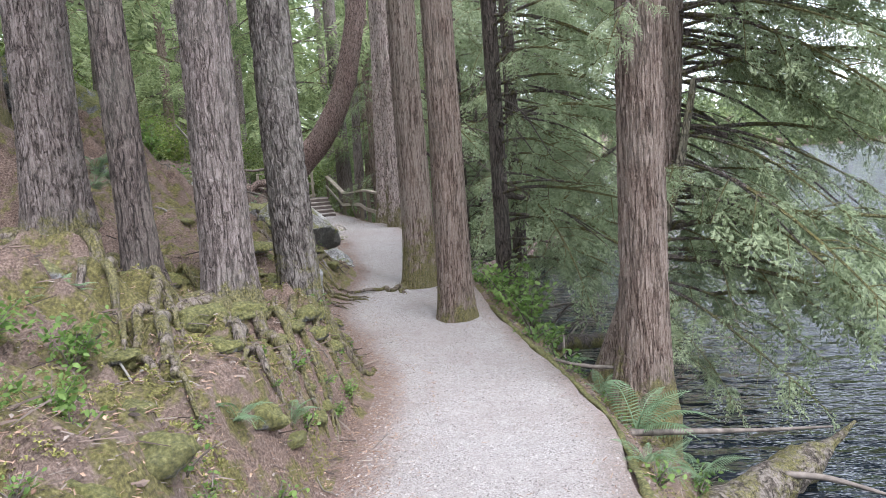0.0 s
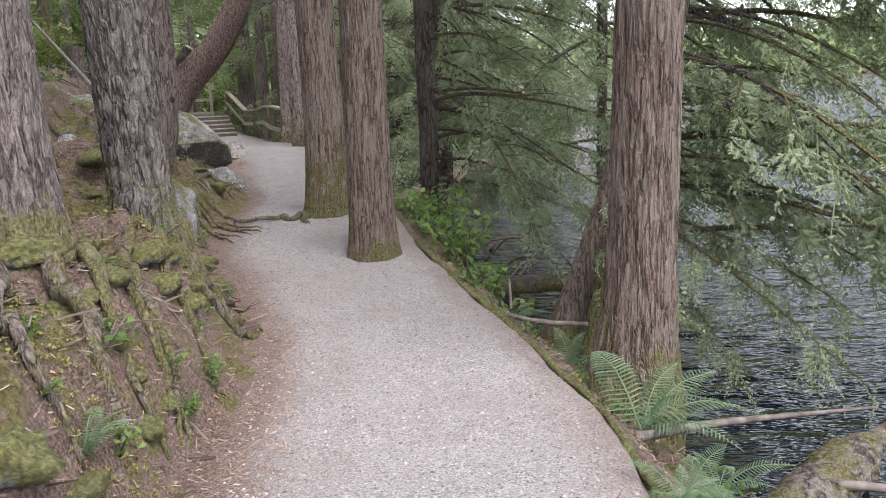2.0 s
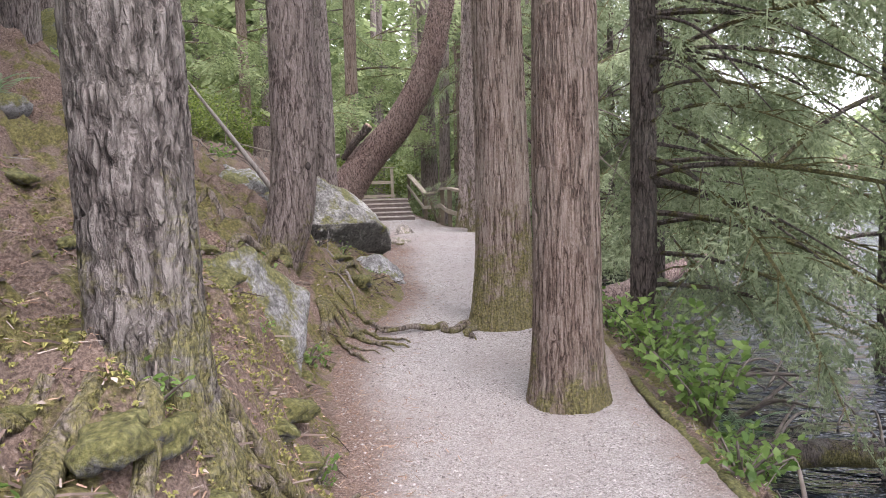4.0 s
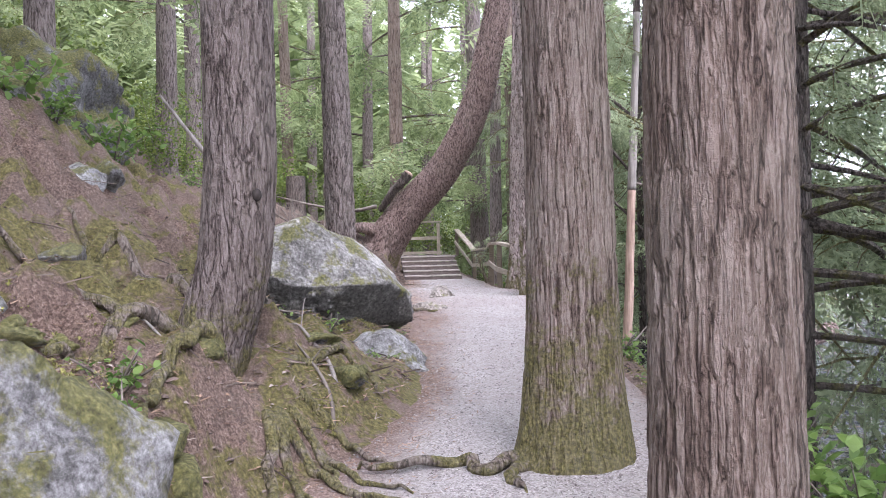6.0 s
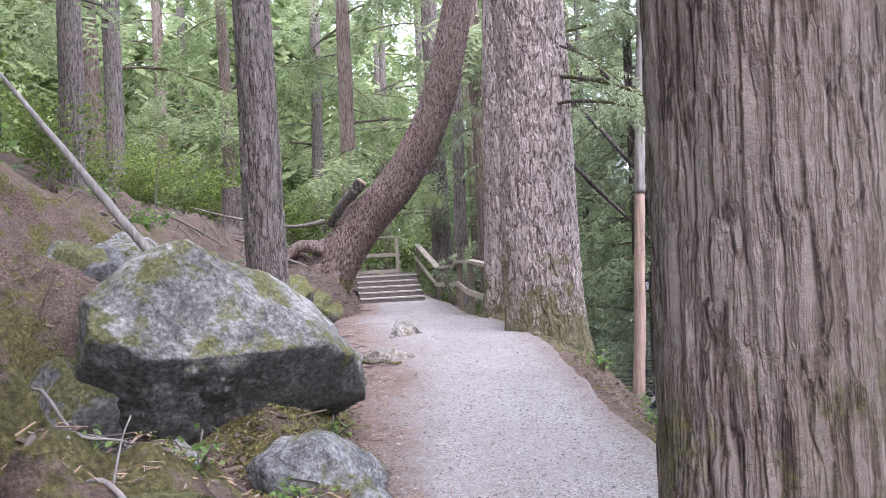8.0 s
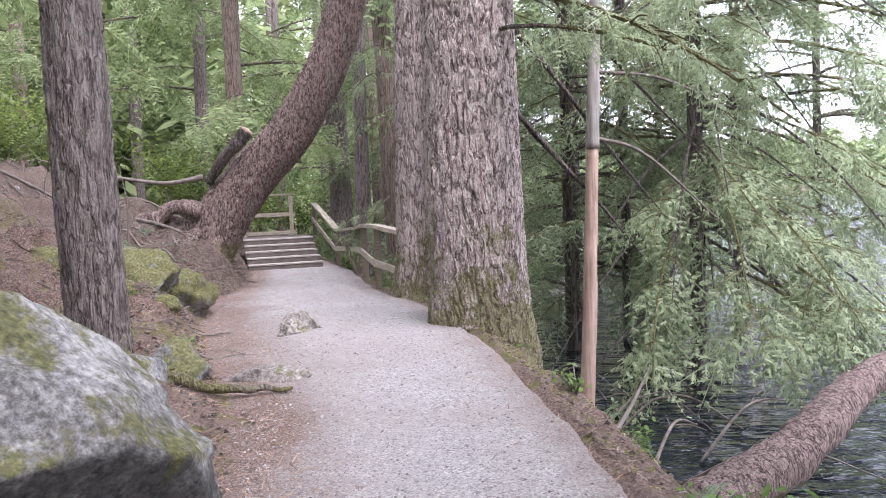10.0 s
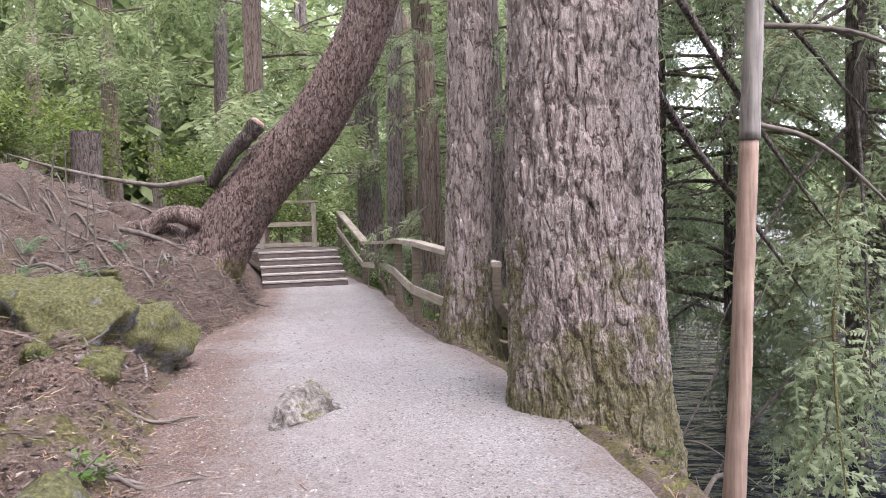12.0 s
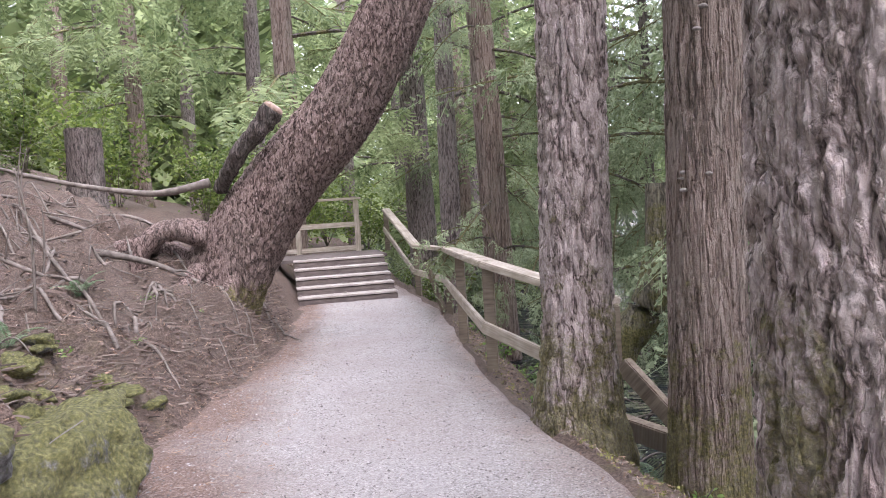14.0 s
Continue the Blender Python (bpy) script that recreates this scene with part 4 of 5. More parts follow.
# lichen 0.8 pales the top and colours shade in under the overhang
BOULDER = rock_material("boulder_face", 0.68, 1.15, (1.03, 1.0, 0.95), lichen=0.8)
rock("boulder", (-2.42, 13.05, 0.95), (2, 2, 2), "large undercut boulder, pale lichen above and painted shade below", mat=BOULDER, seed=3, detail=6, rough=0.075,
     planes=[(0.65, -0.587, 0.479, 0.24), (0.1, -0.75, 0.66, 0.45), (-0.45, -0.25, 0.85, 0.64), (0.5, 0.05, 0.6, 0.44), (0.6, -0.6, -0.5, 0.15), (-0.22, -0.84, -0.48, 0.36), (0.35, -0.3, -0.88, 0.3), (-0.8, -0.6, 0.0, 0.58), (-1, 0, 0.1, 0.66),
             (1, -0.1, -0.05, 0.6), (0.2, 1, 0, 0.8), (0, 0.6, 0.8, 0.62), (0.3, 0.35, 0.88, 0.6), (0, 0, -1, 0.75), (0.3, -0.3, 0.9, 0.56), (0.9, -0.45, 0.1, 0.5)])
CRAG, MOUND = rock_material("crag_face", 1.0, 0.42), rock_material("mossy_mound", 1.25, 0.7)
rock("rock", (-1.72, 12.75, 0.42), (0.68, 0.6, 0.42), "low lichened rock beside the gravel", seed=12, detail=5)
rock("rock", (-2.08, 12.0, 0.6), (0.36, 0.34, 0.42), "small upright grey rock below the boulder", seed=13)
rock("rock", (-1.95, 11.7, 0.5), (0.26, 0.2, 0.2), "small grey stone in needle litter", seed=14)
rock("rock", (-1.7, 11.75, 0.42), (0.2, 0.26, 0.22), "pale wedge of stone in needle litter", seed=15)
rock("rock", (-1.56, 8.3, 0.55), (0.85, 1.8, 1.3), "mossy rock face with white patches above the path", ROCK_MOSSY, seed=16, detail=5, rough=0.12)
rock("rock", (-3.05, 12.95, 0.75), (0.8, 0.7, 0.6), "lichened rock against the boulder", ROCK_MOSSY, seed=17, detail=5)
ROCK_WORN = rock_material("worn_rock_face", 0.25, 0.85, (1.12, 1.02, 0.92))
rock("path_rock", (-2.55, 18.2, 0.55), (0.36, 0.7, 0.27), "worn grey-brown rock rising from the gravel", ROCK_WORN, seed=27, detail=5, rough=0.2)
rock("rock", (-4.5, 18.95, 0.95), (0.95, 0.85, 0.75), "moss-covered rock on the bank", MOUND, seed=19, detail=5, rough=0.16)
rock("rock", (-4.14, 19.55, 0.72), (0.62, 0.8, 0.56), "rounded moss-covered rock by the path", MOUND, seed=20, detail=5, rough=0.16)
rock("rock", (-4.95, 18.45, 1.05), (0.7, 0.6, 0.52), "mossy stone in the slope", MOUND, seed=21, detail=5, rough=0.16)
rock("rock", (-4.42, 20.25, 0.74), (0.62, 0.85, 0.5), "low mossy mound of rock", MOUND, seed=22, detail=5, rough=0.16)
rock("rock", (-2.38, 16.38, 0.5), (0.6, 0.26, 0.22), "flat worn root-bound stone in the gravel", ROCK_WORN, seed=23, detail=4, rough=0.16, rz=6)
rock("rock", (-2.95, 16.25, 0.6), (0.55, 0.45, 0.42), "dark mossy hump of rock by the gravel", ROCK_MOSSY, seed=24, detail=4, rough=0.16)
rock("rock", (-3.9, 11.95, float(land(-3.9, 11.95)) + 0.06), (0.42, 0.36, 0.34), "pale grey stone bedded in the mossy slope", seed=25, detail=4)
rock("rock", (-4.4, 15.6, float(land(-4.4, 15.6)) + 0.2), (0.8, 0.7, 0.65), "pale lichened rock behind the boulder", seed=26, detail=5)
rock("crag", (-7.6, 15.6, float(land(-7.6, 15.6)) + 0.2), (2.4, 2.2, 2.4), "dark mossy crag on the upper slope", CRAG, seed=28, detail=5, rough=0.16)
rock("crag", (-6.3, 11.2, float(land(-6.3, 11.2)) + 0.05), (1.7, 1.5, 1.3), "dark mossy outcrop on the upper slope", CRAG, seed=29, detail=5, rough=0.16)
for k in range(26):
    y = rng.uniform(1, 27)
    x = float(left_edge(y)) - rng.uniform(0.3, 5.5)
    s = rng.uniform(0.12, 0.4)
    rock("rock", (x, y, floor_at(x, y) + s * 0.12), (s * rng.uniform(1, 1.6), s, s * 0.8), "weathered stone half sunk in the forest floor", ROCK if k % 2 else ROCK_MOSSY, 40 + k, detail=3, rz=rng.uniform(0, 360), group="stones on the slope")


# ---- stairs and handrails ----
def timber(length, wide, high, bevel=0.008):
    bm = bmesh.new()
    bmesh.ops.create_cube(bm, size=1.0)
    for v in bm.verts:
        v.co = (v.co.x * length, v.co.y * wide, v.co.z * high)
    bmesh.ops.bevel(bm, geom=list(bm.edges), offset=bevel, segments=2, affect="EDGES")
    return bm


def beam(name, a, b, wide, high, mat, parent, label=""):
    """A squared timber between two places."""
    a, b = Vector(a), Vector(b)
    ob = piece(name, bm_mesh(name, timber((b - a).length, wide, high), mat), parent, label)
    d = (b - a).normalized()
    side = Vector((0, 0, 1)).cross(d)
    side = side.normalized() if side.length > 0.1 else Vector((0, 1, 0))
    up = d.cross(side)
    m = Matrix((d, side, up)).transposed().to_4x4()
    m.translation = (a + b) / 2
    ob.matrix_basis = m
    return ob


stairs = thing("stairs", (0, 0, 0), "short flight of weathered timber steps to a landing", "stairs")
UP, ACROSS = np.array([-0.35, 0.937]), np.array([0.937, 0.35])
FOOT, RISE, GO, WIDE = np.array([-4.7, 30.1]), 0.14, 0.35, 1.75
for k in range(5):
    c = FOOT + UP * GO * k
    z = 0.24 + RISE * (k + 1) - 0.025
    a, b = c - ACROSS * WIDE, c
    for name, s, wide, high, dz, mat in (("tread", 0.16, 0.36, 0.035, 0.007, TREAD_WOOD), ("riser", 0.02, 0.05, RISE - 0.03, -RISE / 2 - 0.004, STEP_WOOD)):
        o = UP * s
        beam(name, (a[0] + o[0], a[1] + o[1], z + dz), (b[0] + o[0], b[1] + o[1], z + dz), wide, high, mat, stairs)
deck = FOOT + UP * (GO * 5 + 0.75)
beam("landing", (*(deck - ACROSS * 2.6), 0.915), (*(deck + ACROSS * 0.1), 0.915), 1.6, 0.06, STEP_WOOD, stairs)
for k in range(3):
    s = -ACROSS * (0.1 + 0.8 * k)
    a, b = FOOT + UP * 0.1 + s, FOOT + UP * 3.2 + s
    beam("stringer", (*a, 0.2), (*(FOOT + UP * 1.7 + s), 0.84), 0.05, 0.2, STEP_WOOD, stairs)

rails = thing("handrail", (0, 0, 0), "weathered timber handrail with sturdy posts beside path and steps", "handrail")
POSTS = [(-5.55, 33.45, 0.9, 1.8), (-4.45, 30.85, 0.1, 1.1), (-3.5, 28.1, 0.1, 1.19), (-2.95, 25.2, -0.2, 1.31), (-2.48, 23.4, -0.3, 1.33), (-1.5, 22.05, -0.4, 1.13)]
MID_DROP = [0.42, 0.47, 0.45, 0.45, 0.56, 0.58]
for (x, y, lo, hi) in POSTS:
    beam("post", (x, y, lo), (x, y, hi - 0.02), 0.1, 0.1, POST_WOOD, rails)
for p, q, dp, dq in zip(POSTS, POSTS[1:], MID_DROP, MID_DROP[1:]):
    beam("top_rail", (p[0], p[1], p[3]), (q[0], q[1], q[3]), 0.17, 0.06, RAIL_WOOD, rails, "pale worn top rail")
    beam("mid_rail", (p[0] - 0.06, p[1] - 0.04, p[3] - dp), (q[0] - 0.06, q[1] - 0.04, q[3] - dq), 0.045, 0.11, RAIL_WOOD, rails)
beam("brace", (-3.55, 28.05, 0.15), (-3.75, 27.75, 1.0), 0.07, 0.07, POST_WOOD, rails)
beam("brace", (-1.45, 22.0, 0.7), (-0.75, 21.5, -0.1), 0.08, 0.12, POST_WOOD, rails)
beam("kerb_beam", (-1.55, 21.9, 0.32), (-0.5, 20.9, 0.18), 0.1, 0.14, POST_WOOD, rails)

top_rails = thing("landing_rail", (0, 0, 0), "pale timber guard rail around the landing", "handrail")
for x, y in ((-6.15, 33.2), (-7.35, 32.75), (-8.3, 32.4)):
    beam("post", (x, y, 0.75), (x, y, 2.05), 0.1, 0.1, RAIL_WOOD, top_rails)
for z, w, h in ((2.09, 0.16, 0.05), (1.53, 0.045, 0.11), (1.02, 0.05, 0.1)):
    beam("rail", (-6.05, 33.24, z), (-8.35, 32.38, z), w, h, RAIL_WOOD, top_rails)


# ---- roots that crawl over the bank and the path ----
def ground_line(points, lift, n=9, wander=0.075, r=None):
    r = r or rng
    p = along([(x, y, 0) for x, y in points], n)
    out = []
    for i, (x, y, _) in enumerate(p):
        x, y = x + r.uniform(-wander, wander), y + r.uniform(-wander, wander)
        out.append((x, y, floor_at(x, y) + lift * r.uniform(0.3, 1.2) - (0.03 if i in (0, n - 1) else 0)))
    return out


def root_of(tree, points, thick, seed, lift=None, mat=None):
    pts = [tuple(Vector(q) - tree.location) for q in ground_line(points, thick if lift is None else lift, 15, min(0.03, thick * 0.5))]
    v, f = tube(pts, [thick, thick * 0.8, thick * 0.55, thick * 0.2], 44, 10, 0.22, seed)
    piece("root", mesh("root", v, f, mat or ROOT_BARK), tree)


ROOTS = [
    (t3, [(-1.2, 5.35), (-0.95, 5.1), (-0.72, 4.8), (-0.5, 4.45)], 0.075), (t3, [(-1.25, 5.2), (-1.05, 4.8), (-0.85, 4.4), (-0.7, 3.9)], 0.06),
    (t3, [(-1.35, 5.25), (-1.45, 4.7), (-1.3, 4.2), (-1.1, 3.7), (-0.8, 3.3)], 0.07), (t3, [(-1.1, 5.5), (-0.8, 5.35), (-0.55, 5.2), (-0.4, 5.0)], 0.05),
    (t4, [(-0.85, 6.3), (-0.7, 6.0), (-0.5, 5.8), (-0.35, 5.5)], 0.07), (t4, [(-0.8, 6.4), (-0.6, 6.5), (-0.45, 6.7), (-0.35, 7.0)], 0.08),
    (t4, [(-0.8, 6.6), (-0.65, 6.9), (-0.6, 7.2), (-0.55, 7.6)], 0.06), (t4, [(-1.1, 6.2), (-1.2, 5.9), (-1.05, 5.7), (-0.85, 5.5)], 0.06),
    (t2, [(-2.0, 5.1), (-1.85, 4.7), (-1.6, 4.3), (-1.4, 3.8)], 0.05), (t1, [(-2.7, 5.8), (-2.3, 5.4), (-2.1, 4.9), (-1.9, 4.3)], 0.09),
    (t1, [(-2.9, 5.7), (-2.9, 5.1), (-2.6, 4.5), (-2.4, 3.9)], 0.08), (t1, [(-3.1, 5.8), (-3.4, 5.2), (-3.2, 4.4)], 0.09),
    (tl, [(-0.33, 10.62), (-0.55, 10.5), (-0.72, 10.58), (-1.0, 10.42), (-1.2, 10.45)], 0.045), (tl, [(-0.3, 10.6), (-0.42, 10.45), (-0.36, 10.35), (-0.3, 10.3)], 0.035),
    (t5, [(-1.65, 10.5), (-1.35, 10.35), (-1.1, 10.15), (-0.8, 10.1)], 0.035), (t5, [(-1.65, 10.45), (-1.4, 10.2), (-1.25, 9.95), (-1.05, 9.75)], 0.03),
    (t5, [(-1.6, 10.55), (-1.35, 10.5), (-1.1, 10.3), (-0.85, 10.25)], 0.03), (t5, [(-1.6, 10.7), (-1.4, 10.75), (-1.2, 10.6), (-1.0, 10.5)], 0.03),
    (t5, [(-1.65, 10.4), (-1.5, 10.1), (-1.45, 9.8), (-1.3, 9.55)], 0.04), (t5, [(-1.6, 10.45), (-1.45, 10.25), (-1.3, 10.1), (-1.0, 9.95)], 0.022), (t5, [(-1.55, 10.6), (-1.3, 10.4), (-1.2, 10.25), (-0.9, 10.0)], 0.02),
    (t5, [(-1.9, 10.4), (-1.9, 10.0), (-1.8, 9.6), (-1.65, 9.2)], 0.05), (t5, [(-2.05, 10.4), (-2.2, 9.9), (-2.1, 9.4), (-1.95, 8.9)], 0.05),
    (t5, [(-1.8, 10.9), (-1.65, 11.3), (-1.5, 11.5), (-1.35, 11.4)], 0.035), (t5, [(-2.1, 10.6), (-2.6, 10.4), (-3.0, 10.0)], 0.06), (t5, [(-2.1, 10.75), (-2.5, 10.9), (-2.9, 10.8), (-3.3, 11.0)], 0.05),
    (t3, [(-1.15, 5.4), (-0.9, 5.25), (-0.65, 4.95), (-0.45, 4.75)], 0.055), (t3, [(-1.3, 5.2), (-1.2, 4.85), (-1.0, 4.55), (-0.75, 4.25), (-0.5, 4.1)], 0.065), (t3, [(-1.45, 5.3), (-1.6, 4.9), (-1.55, 4.4), (-1.35, 3.9), (-1.0, 3.5)], 0.06),
    (t4, [(-0.95, 6.2), (-0.9, 5.85), (-0.7, 5.55), (-0.5, 5.25), (-0.42, 4.9)], 0.075), (t4, [(-0.75, 6.55), (-0.55, 6.75), (-0.5, 7.1)], 0.07),
    (t2, [(-1.8, 5.15), (-1.55, 4.9), (-1.35, 4.55), (-1.2, 4.2)], 0.05), (t1, [(-2.6, 5.9), (-2.2, 5.7), (-1.9, 5.75), (-1.55, 5.6)], 0.08),
    (t6, [(-3.3, 16.2), (-3.0, 15.9), (-2.75, 15.9), (-2.4, 15.95), (-2.1, 16.0)], 0.06), (t6, [(-3.4, 16.1), (-3.1, 15.6), (-2.8, 15.4), (-2.55, 15.0)], 0.06),
    (t6, [(-3.5, 16.1), (-3.4, 15.5), (-3.1, 15.1), (-2.9, 14.6)], 0.05), (t6, [(-3.3, 16.3), (-3.0, 16.25), (-2.7, 16.35)], 0.045),
]
for k, (tree, pts, thick) in enumerate(ROOTS):
    root_of(tree, pts, thick * (0.62 if tree == t4 else 0.92), 500 + k)
for k in range(22):
    y = rng.uniform(22.3, 26.5)
    x = float(left_edge(y)) - rng.uniform(0.1, 1.2)
    q = (rng.uniform(0.2, 0.7), rng.uniform(-0.9, -0.3))
    root_of(lean_root, [(x, y), (x + q[0] * 0.5, y + q[1] * 0.4), (x + q[0], y + q[1])], rng.uniform(0.008, 0.022), 560 + k, 0.03, DEADWOOD)

# ---- fallen wood ----
def branch(points, thick, label, seed, mat=DEADWOOD, lift=None, name="fallen_branch", twigs=0, group=""):
    if lift is not None:
        points = ground_line(points, lift, 5, 0.02)
    p0 = Vector(points[0])
    root = thing(name, p0, label, "branch", group)
    local = [tuple(Vector(q) - p0) for q in points]
    v, f = tube(local, [thick, thick * 0.8, thick * 0.35], 18, 6, 0.15, seed)
    piece("stem", mesh("stem", v, f, mat), root)
    line = along(local, 40)
    r = np.random.default_rng(seed)
    for k in range(twigs):
        c = line[int(r.uniform(8, 38))]
        d = r.normal(size=3) * (0.2, 0.2, 0.12)
        v, f = tube([c, c + d * 0.5 + (0, 0, 0.03), c + d], [thick * 0.35, thick * 0.2, 0.003], 8, 5, 0.15, seed + k)
        piece("twig", mesh("twig", v, f, mat), root)
    return root


branch([(-8.8, 25.2), (-7.6, 25.0), (-6.6, 24.7), (-5.6, 24.6)], 0.03, "long bare grey branch lying across the slope", 701, lift=0.12, twigs=5)
branch([(-7.7, 23.55), (-6.9, 23.9), (-6.2, 24.2), (-5.45, 24.55)], 0.055, "dark fallen branch on the bank", 702, lift=0.09, twigs=7)
branch([(-8.6, 26.2), (-7.4, 26.0), (-6.4, 25.8)], 0.035, "long bare branch lying uphill", 703, lift=0.16, twigs=6)
branch([(-7.6, 22.0), (-6.6, 22.6), (-5.6, 23.0)], 0.028, "thin crooked fallen branch in litter", 704, lift=0.1, twigs=6)
branch([(-3.72, 15.46, 1.1), (-4.16, 15.24, 1.78), (-4.61, 15.02, 2.48), (-5.04, 14.80, 3.15)], 0.05, "pale fallen pole leaning up the slope", 705, SNAG_GREY, name="fallen_pole")
for k in range(46):
    y = rng.uniform(1.5, 28)
    x = float(left_edge(y)) - abs(rng.normal(0.4, 1.6)) - 0.05
    a, l = rng.uniform(0, 6.28), rng.uniform(0.2, 0.75)
    branch([(x, y), (x + 0.5 * l * math.cos(a), y + 0.5 * l * math.sin(a)), (x + l * math.cos(a + 0.3), y + l * math.sin(a + 0.3))], rng.uniform(0.006, 0.016), "small dead stick lying in needle litter", 720 + k, DEADWOOD if k % 3 else SNAG_GREY, 0.02, "stick", 1, "sticks on the forest floor")
for k in range(120):
    y = rng.uniform(17.5, 27.5)
    x = float(left_edge(y)) - rng.uniform(0.25, 3.4)
    a, l = rng.uniform(1.5, 4.5), rng.uniform(0.3, 1.3)
    branch([(x, y), (x + 0.5 * l * math.cos(a), y + 0.5 * l * math.sin(a)), (x + l * math.cos(a + 0.15), y + l * math.sin(a + 0.15))], rng.uniform(0.006, 0.024), "dead twiggy stick lying on the eroded bank", 1000 + k, DEADWOOD, 0.06, "stick", 2, "sticks on the forest floor")
for k in range(9):
    y = rng.uniform(20.5, 25.5)
    x = float(left_edge(y)) - rng.uniform(0.8, 3.0)
    z = floor_at(x, y)
    h = rng.uniform(0.6, 1.5)
    branch([(x, y, z - 0.03), (x + rng.uniform(-0.06, 0.06), y, z + h * 0.5), (x + rng.uniform(-0.15, 0.15), y, z + h)], 0.011, "thin bare sapling standing on the bank", 1100 + k, DEADWOOD, None, "sapling", 5, "bare saplings")
branch([(1.75, 5.0, -0.05), (2.3, 5.5, -0.25), (3.0, 5.9, -0.42), (3.7, 6.1, -0.5)], 0.028, "bare curved branch reaching out over the log", 790, DEADWOOD)
branch([(2.98, 5.3, -0.56), (3.3, 5.2, -0.58), (3.7, 5.05, -0.68)], 0.03, "grey broken limb beside the log in water", 791, DEADWOOD)
for k in range(44):
    y = rng.uniform(7.5, 13) if k < 26 else rng.uniform(15, 26)
    x = float(right_edge(y)) + rng.uniform(0.5, 2.4)
    z = max(float(land(x, y)), WATER)
    a, l = rng.uniform(-0.8, 2.6), rng.uniform(0.5, 1.5)
    branch([(x, y, z), (x + 0.5 * l * math.cos(a), y + 0.5 * l * math.sin(a), z + rng.uniform(0.1, 0.4)), (x + l * math.cos(a), y + l * math.sin(a), z + rng.uniform(-0.1, 0.35))], rng.uniform(0.008, 0.026), "dark bare stick tangled at the water's edge", 800 + k, DEADWOOD, None, "stick", 2, "tangled sticks on the shore")


def log(points, radii, label, seed, mat):
    p0 = Vector(points[0])
    root = thing("log", p0, label, "log")
    v, f = tube([tuple(Vector(q) - p0) for q in points], radii, 60, 22, 0.12, seed)
    v[:, 2] += 0.02 * (fbm(v[:, 0] * 14, v[:, 1] * 14, v[:, 2] * 14, 3, seed) - 0.5)
    piece("log_wood", mesh("log_wood", v, f, mat), root)


LOG_BARK = bark("mossy_log_bark", (0.03, 0.024, 0.018), (0.12, 0.098, 0.078), (0.26, 0.225, 0.19), 5.0, 0.25, (16, 16, 16), 0.08)
log([(1.95, 4.62, -0.72), (2.4, 4.98, -0.7), (2.9, 5.36, -0.67), (3.25, 5.62, -0.62), (3.55, 5.8, -0.54), (3.82, 5.93, -0.4)], [0.19, 0.185, 0.175, 0.16, 0.05, 0.012], "mossy fallen log lying half in the lake", 31, LOG_BARK)
log([(0.5, 16.6, -0.55), (1.4, 17.3, -0.4), (2.3, 18.2, -0.15), (3.0, 18.8, 0.0)], [0.2, 0.19, 0.16, 0.12], "red-brown fallen log sloping up over the water", 32, BARK_LEAN)
log([(1.3, 9.5, -0.5), (2.0, 10.0, -0.55), (2.9, 10.2, -0.62)], [0.12, 0.11, 0.08], "dark rotten log at the water's edge", 33, BARK_DARK)
log([(2.1, 7.3, -0.2), (1.7, 7.35, -0.16), (1.38, 7.5, -0.1)], [0.018, 0.02, 0.016], "short dark limb against the path edge", 34, DEADWOOD)

# mossy stem twinned with the leaning shore cedar
v, f = tube([(0.12, -0.3, -0.1), (0.35, -0.25, 0.8), (0.75, -0.2, 1.9), (1.05, -0.15, 3.2)], [0.06, 0.055, 0.05, 0.035], 40, 12, 0.15, 41)
piece("side_stem", mesh("side_stem", v, f, BARK_MOSSY), k1, "thin moss-covered side stem")
crook = thing("crooked_tree", (-1.55, 23.4, -0.3), "crooked mossy trunk swept up from the shore", "tree")
v, f = tube([(-0.05, 0, -0.1), (0.0, 0, 0.45), (0.2, 0, 0.85), (0.45, 0, 1.2), (0.57, 0, 1.7), (0.58, 0, 2.25)], [0.19, 0.18, 0.17, 0.155, 0.13, 0.11], 50, 20, 0.14, 42)
piece("trunk", mesh("trunk", v, f, BARK_MOSSY), crook)

# long dark limbs drooping toward the lake behind the old fir
for k in range(30):
    r = np.random.default_rng(900 + k)
    x, y, z = ak4(r.uniform(1.5, 6.0))
    a, l = radians(r.uniform(-150, 20)), r.uniform(1.6, 3.2)
    d = np.array([math.cos(a) * l, math.sin(a) * l, -l * r.uniform(0.5, 1.1)])
    v, f = tube([(x, y, z), np.array((x, y, z)) + d * (0.5, 0.5, 0.35), np.array((x, y, z)) + d], [0.022, 0.016, 0.005], 14, 5, 0.12, k)
    piece("limb", mesh("limb", v, f, BARK_DARK), k4)
for k in range(22):
    r = np.random.default_rng(940 + k)
    tree, at = ((k2, ak2), (k1, ak1), (k3, ak3))[k % 3]
    x, y, z = at(r.uniform(1.0, 5.5))
    a, l = radians(r.uniform(-80, 30)), r.uniform(1.4, 3.0)
    d = np.array([math.cos(a) * l, math.sin(a) * l, -l * r.uniform(0.35, 0.8)])
    v, f = tube([(x, y, z), np.array((x, y, z)) + d * (0.5, 0.5, 0.3), np.array((x, y, z)) + d], [0.02, 0.014, 0.004], 14, 5, 0.12, k)
    piece("limb", mesh("limb", v, f, BARK_DARK), tree)

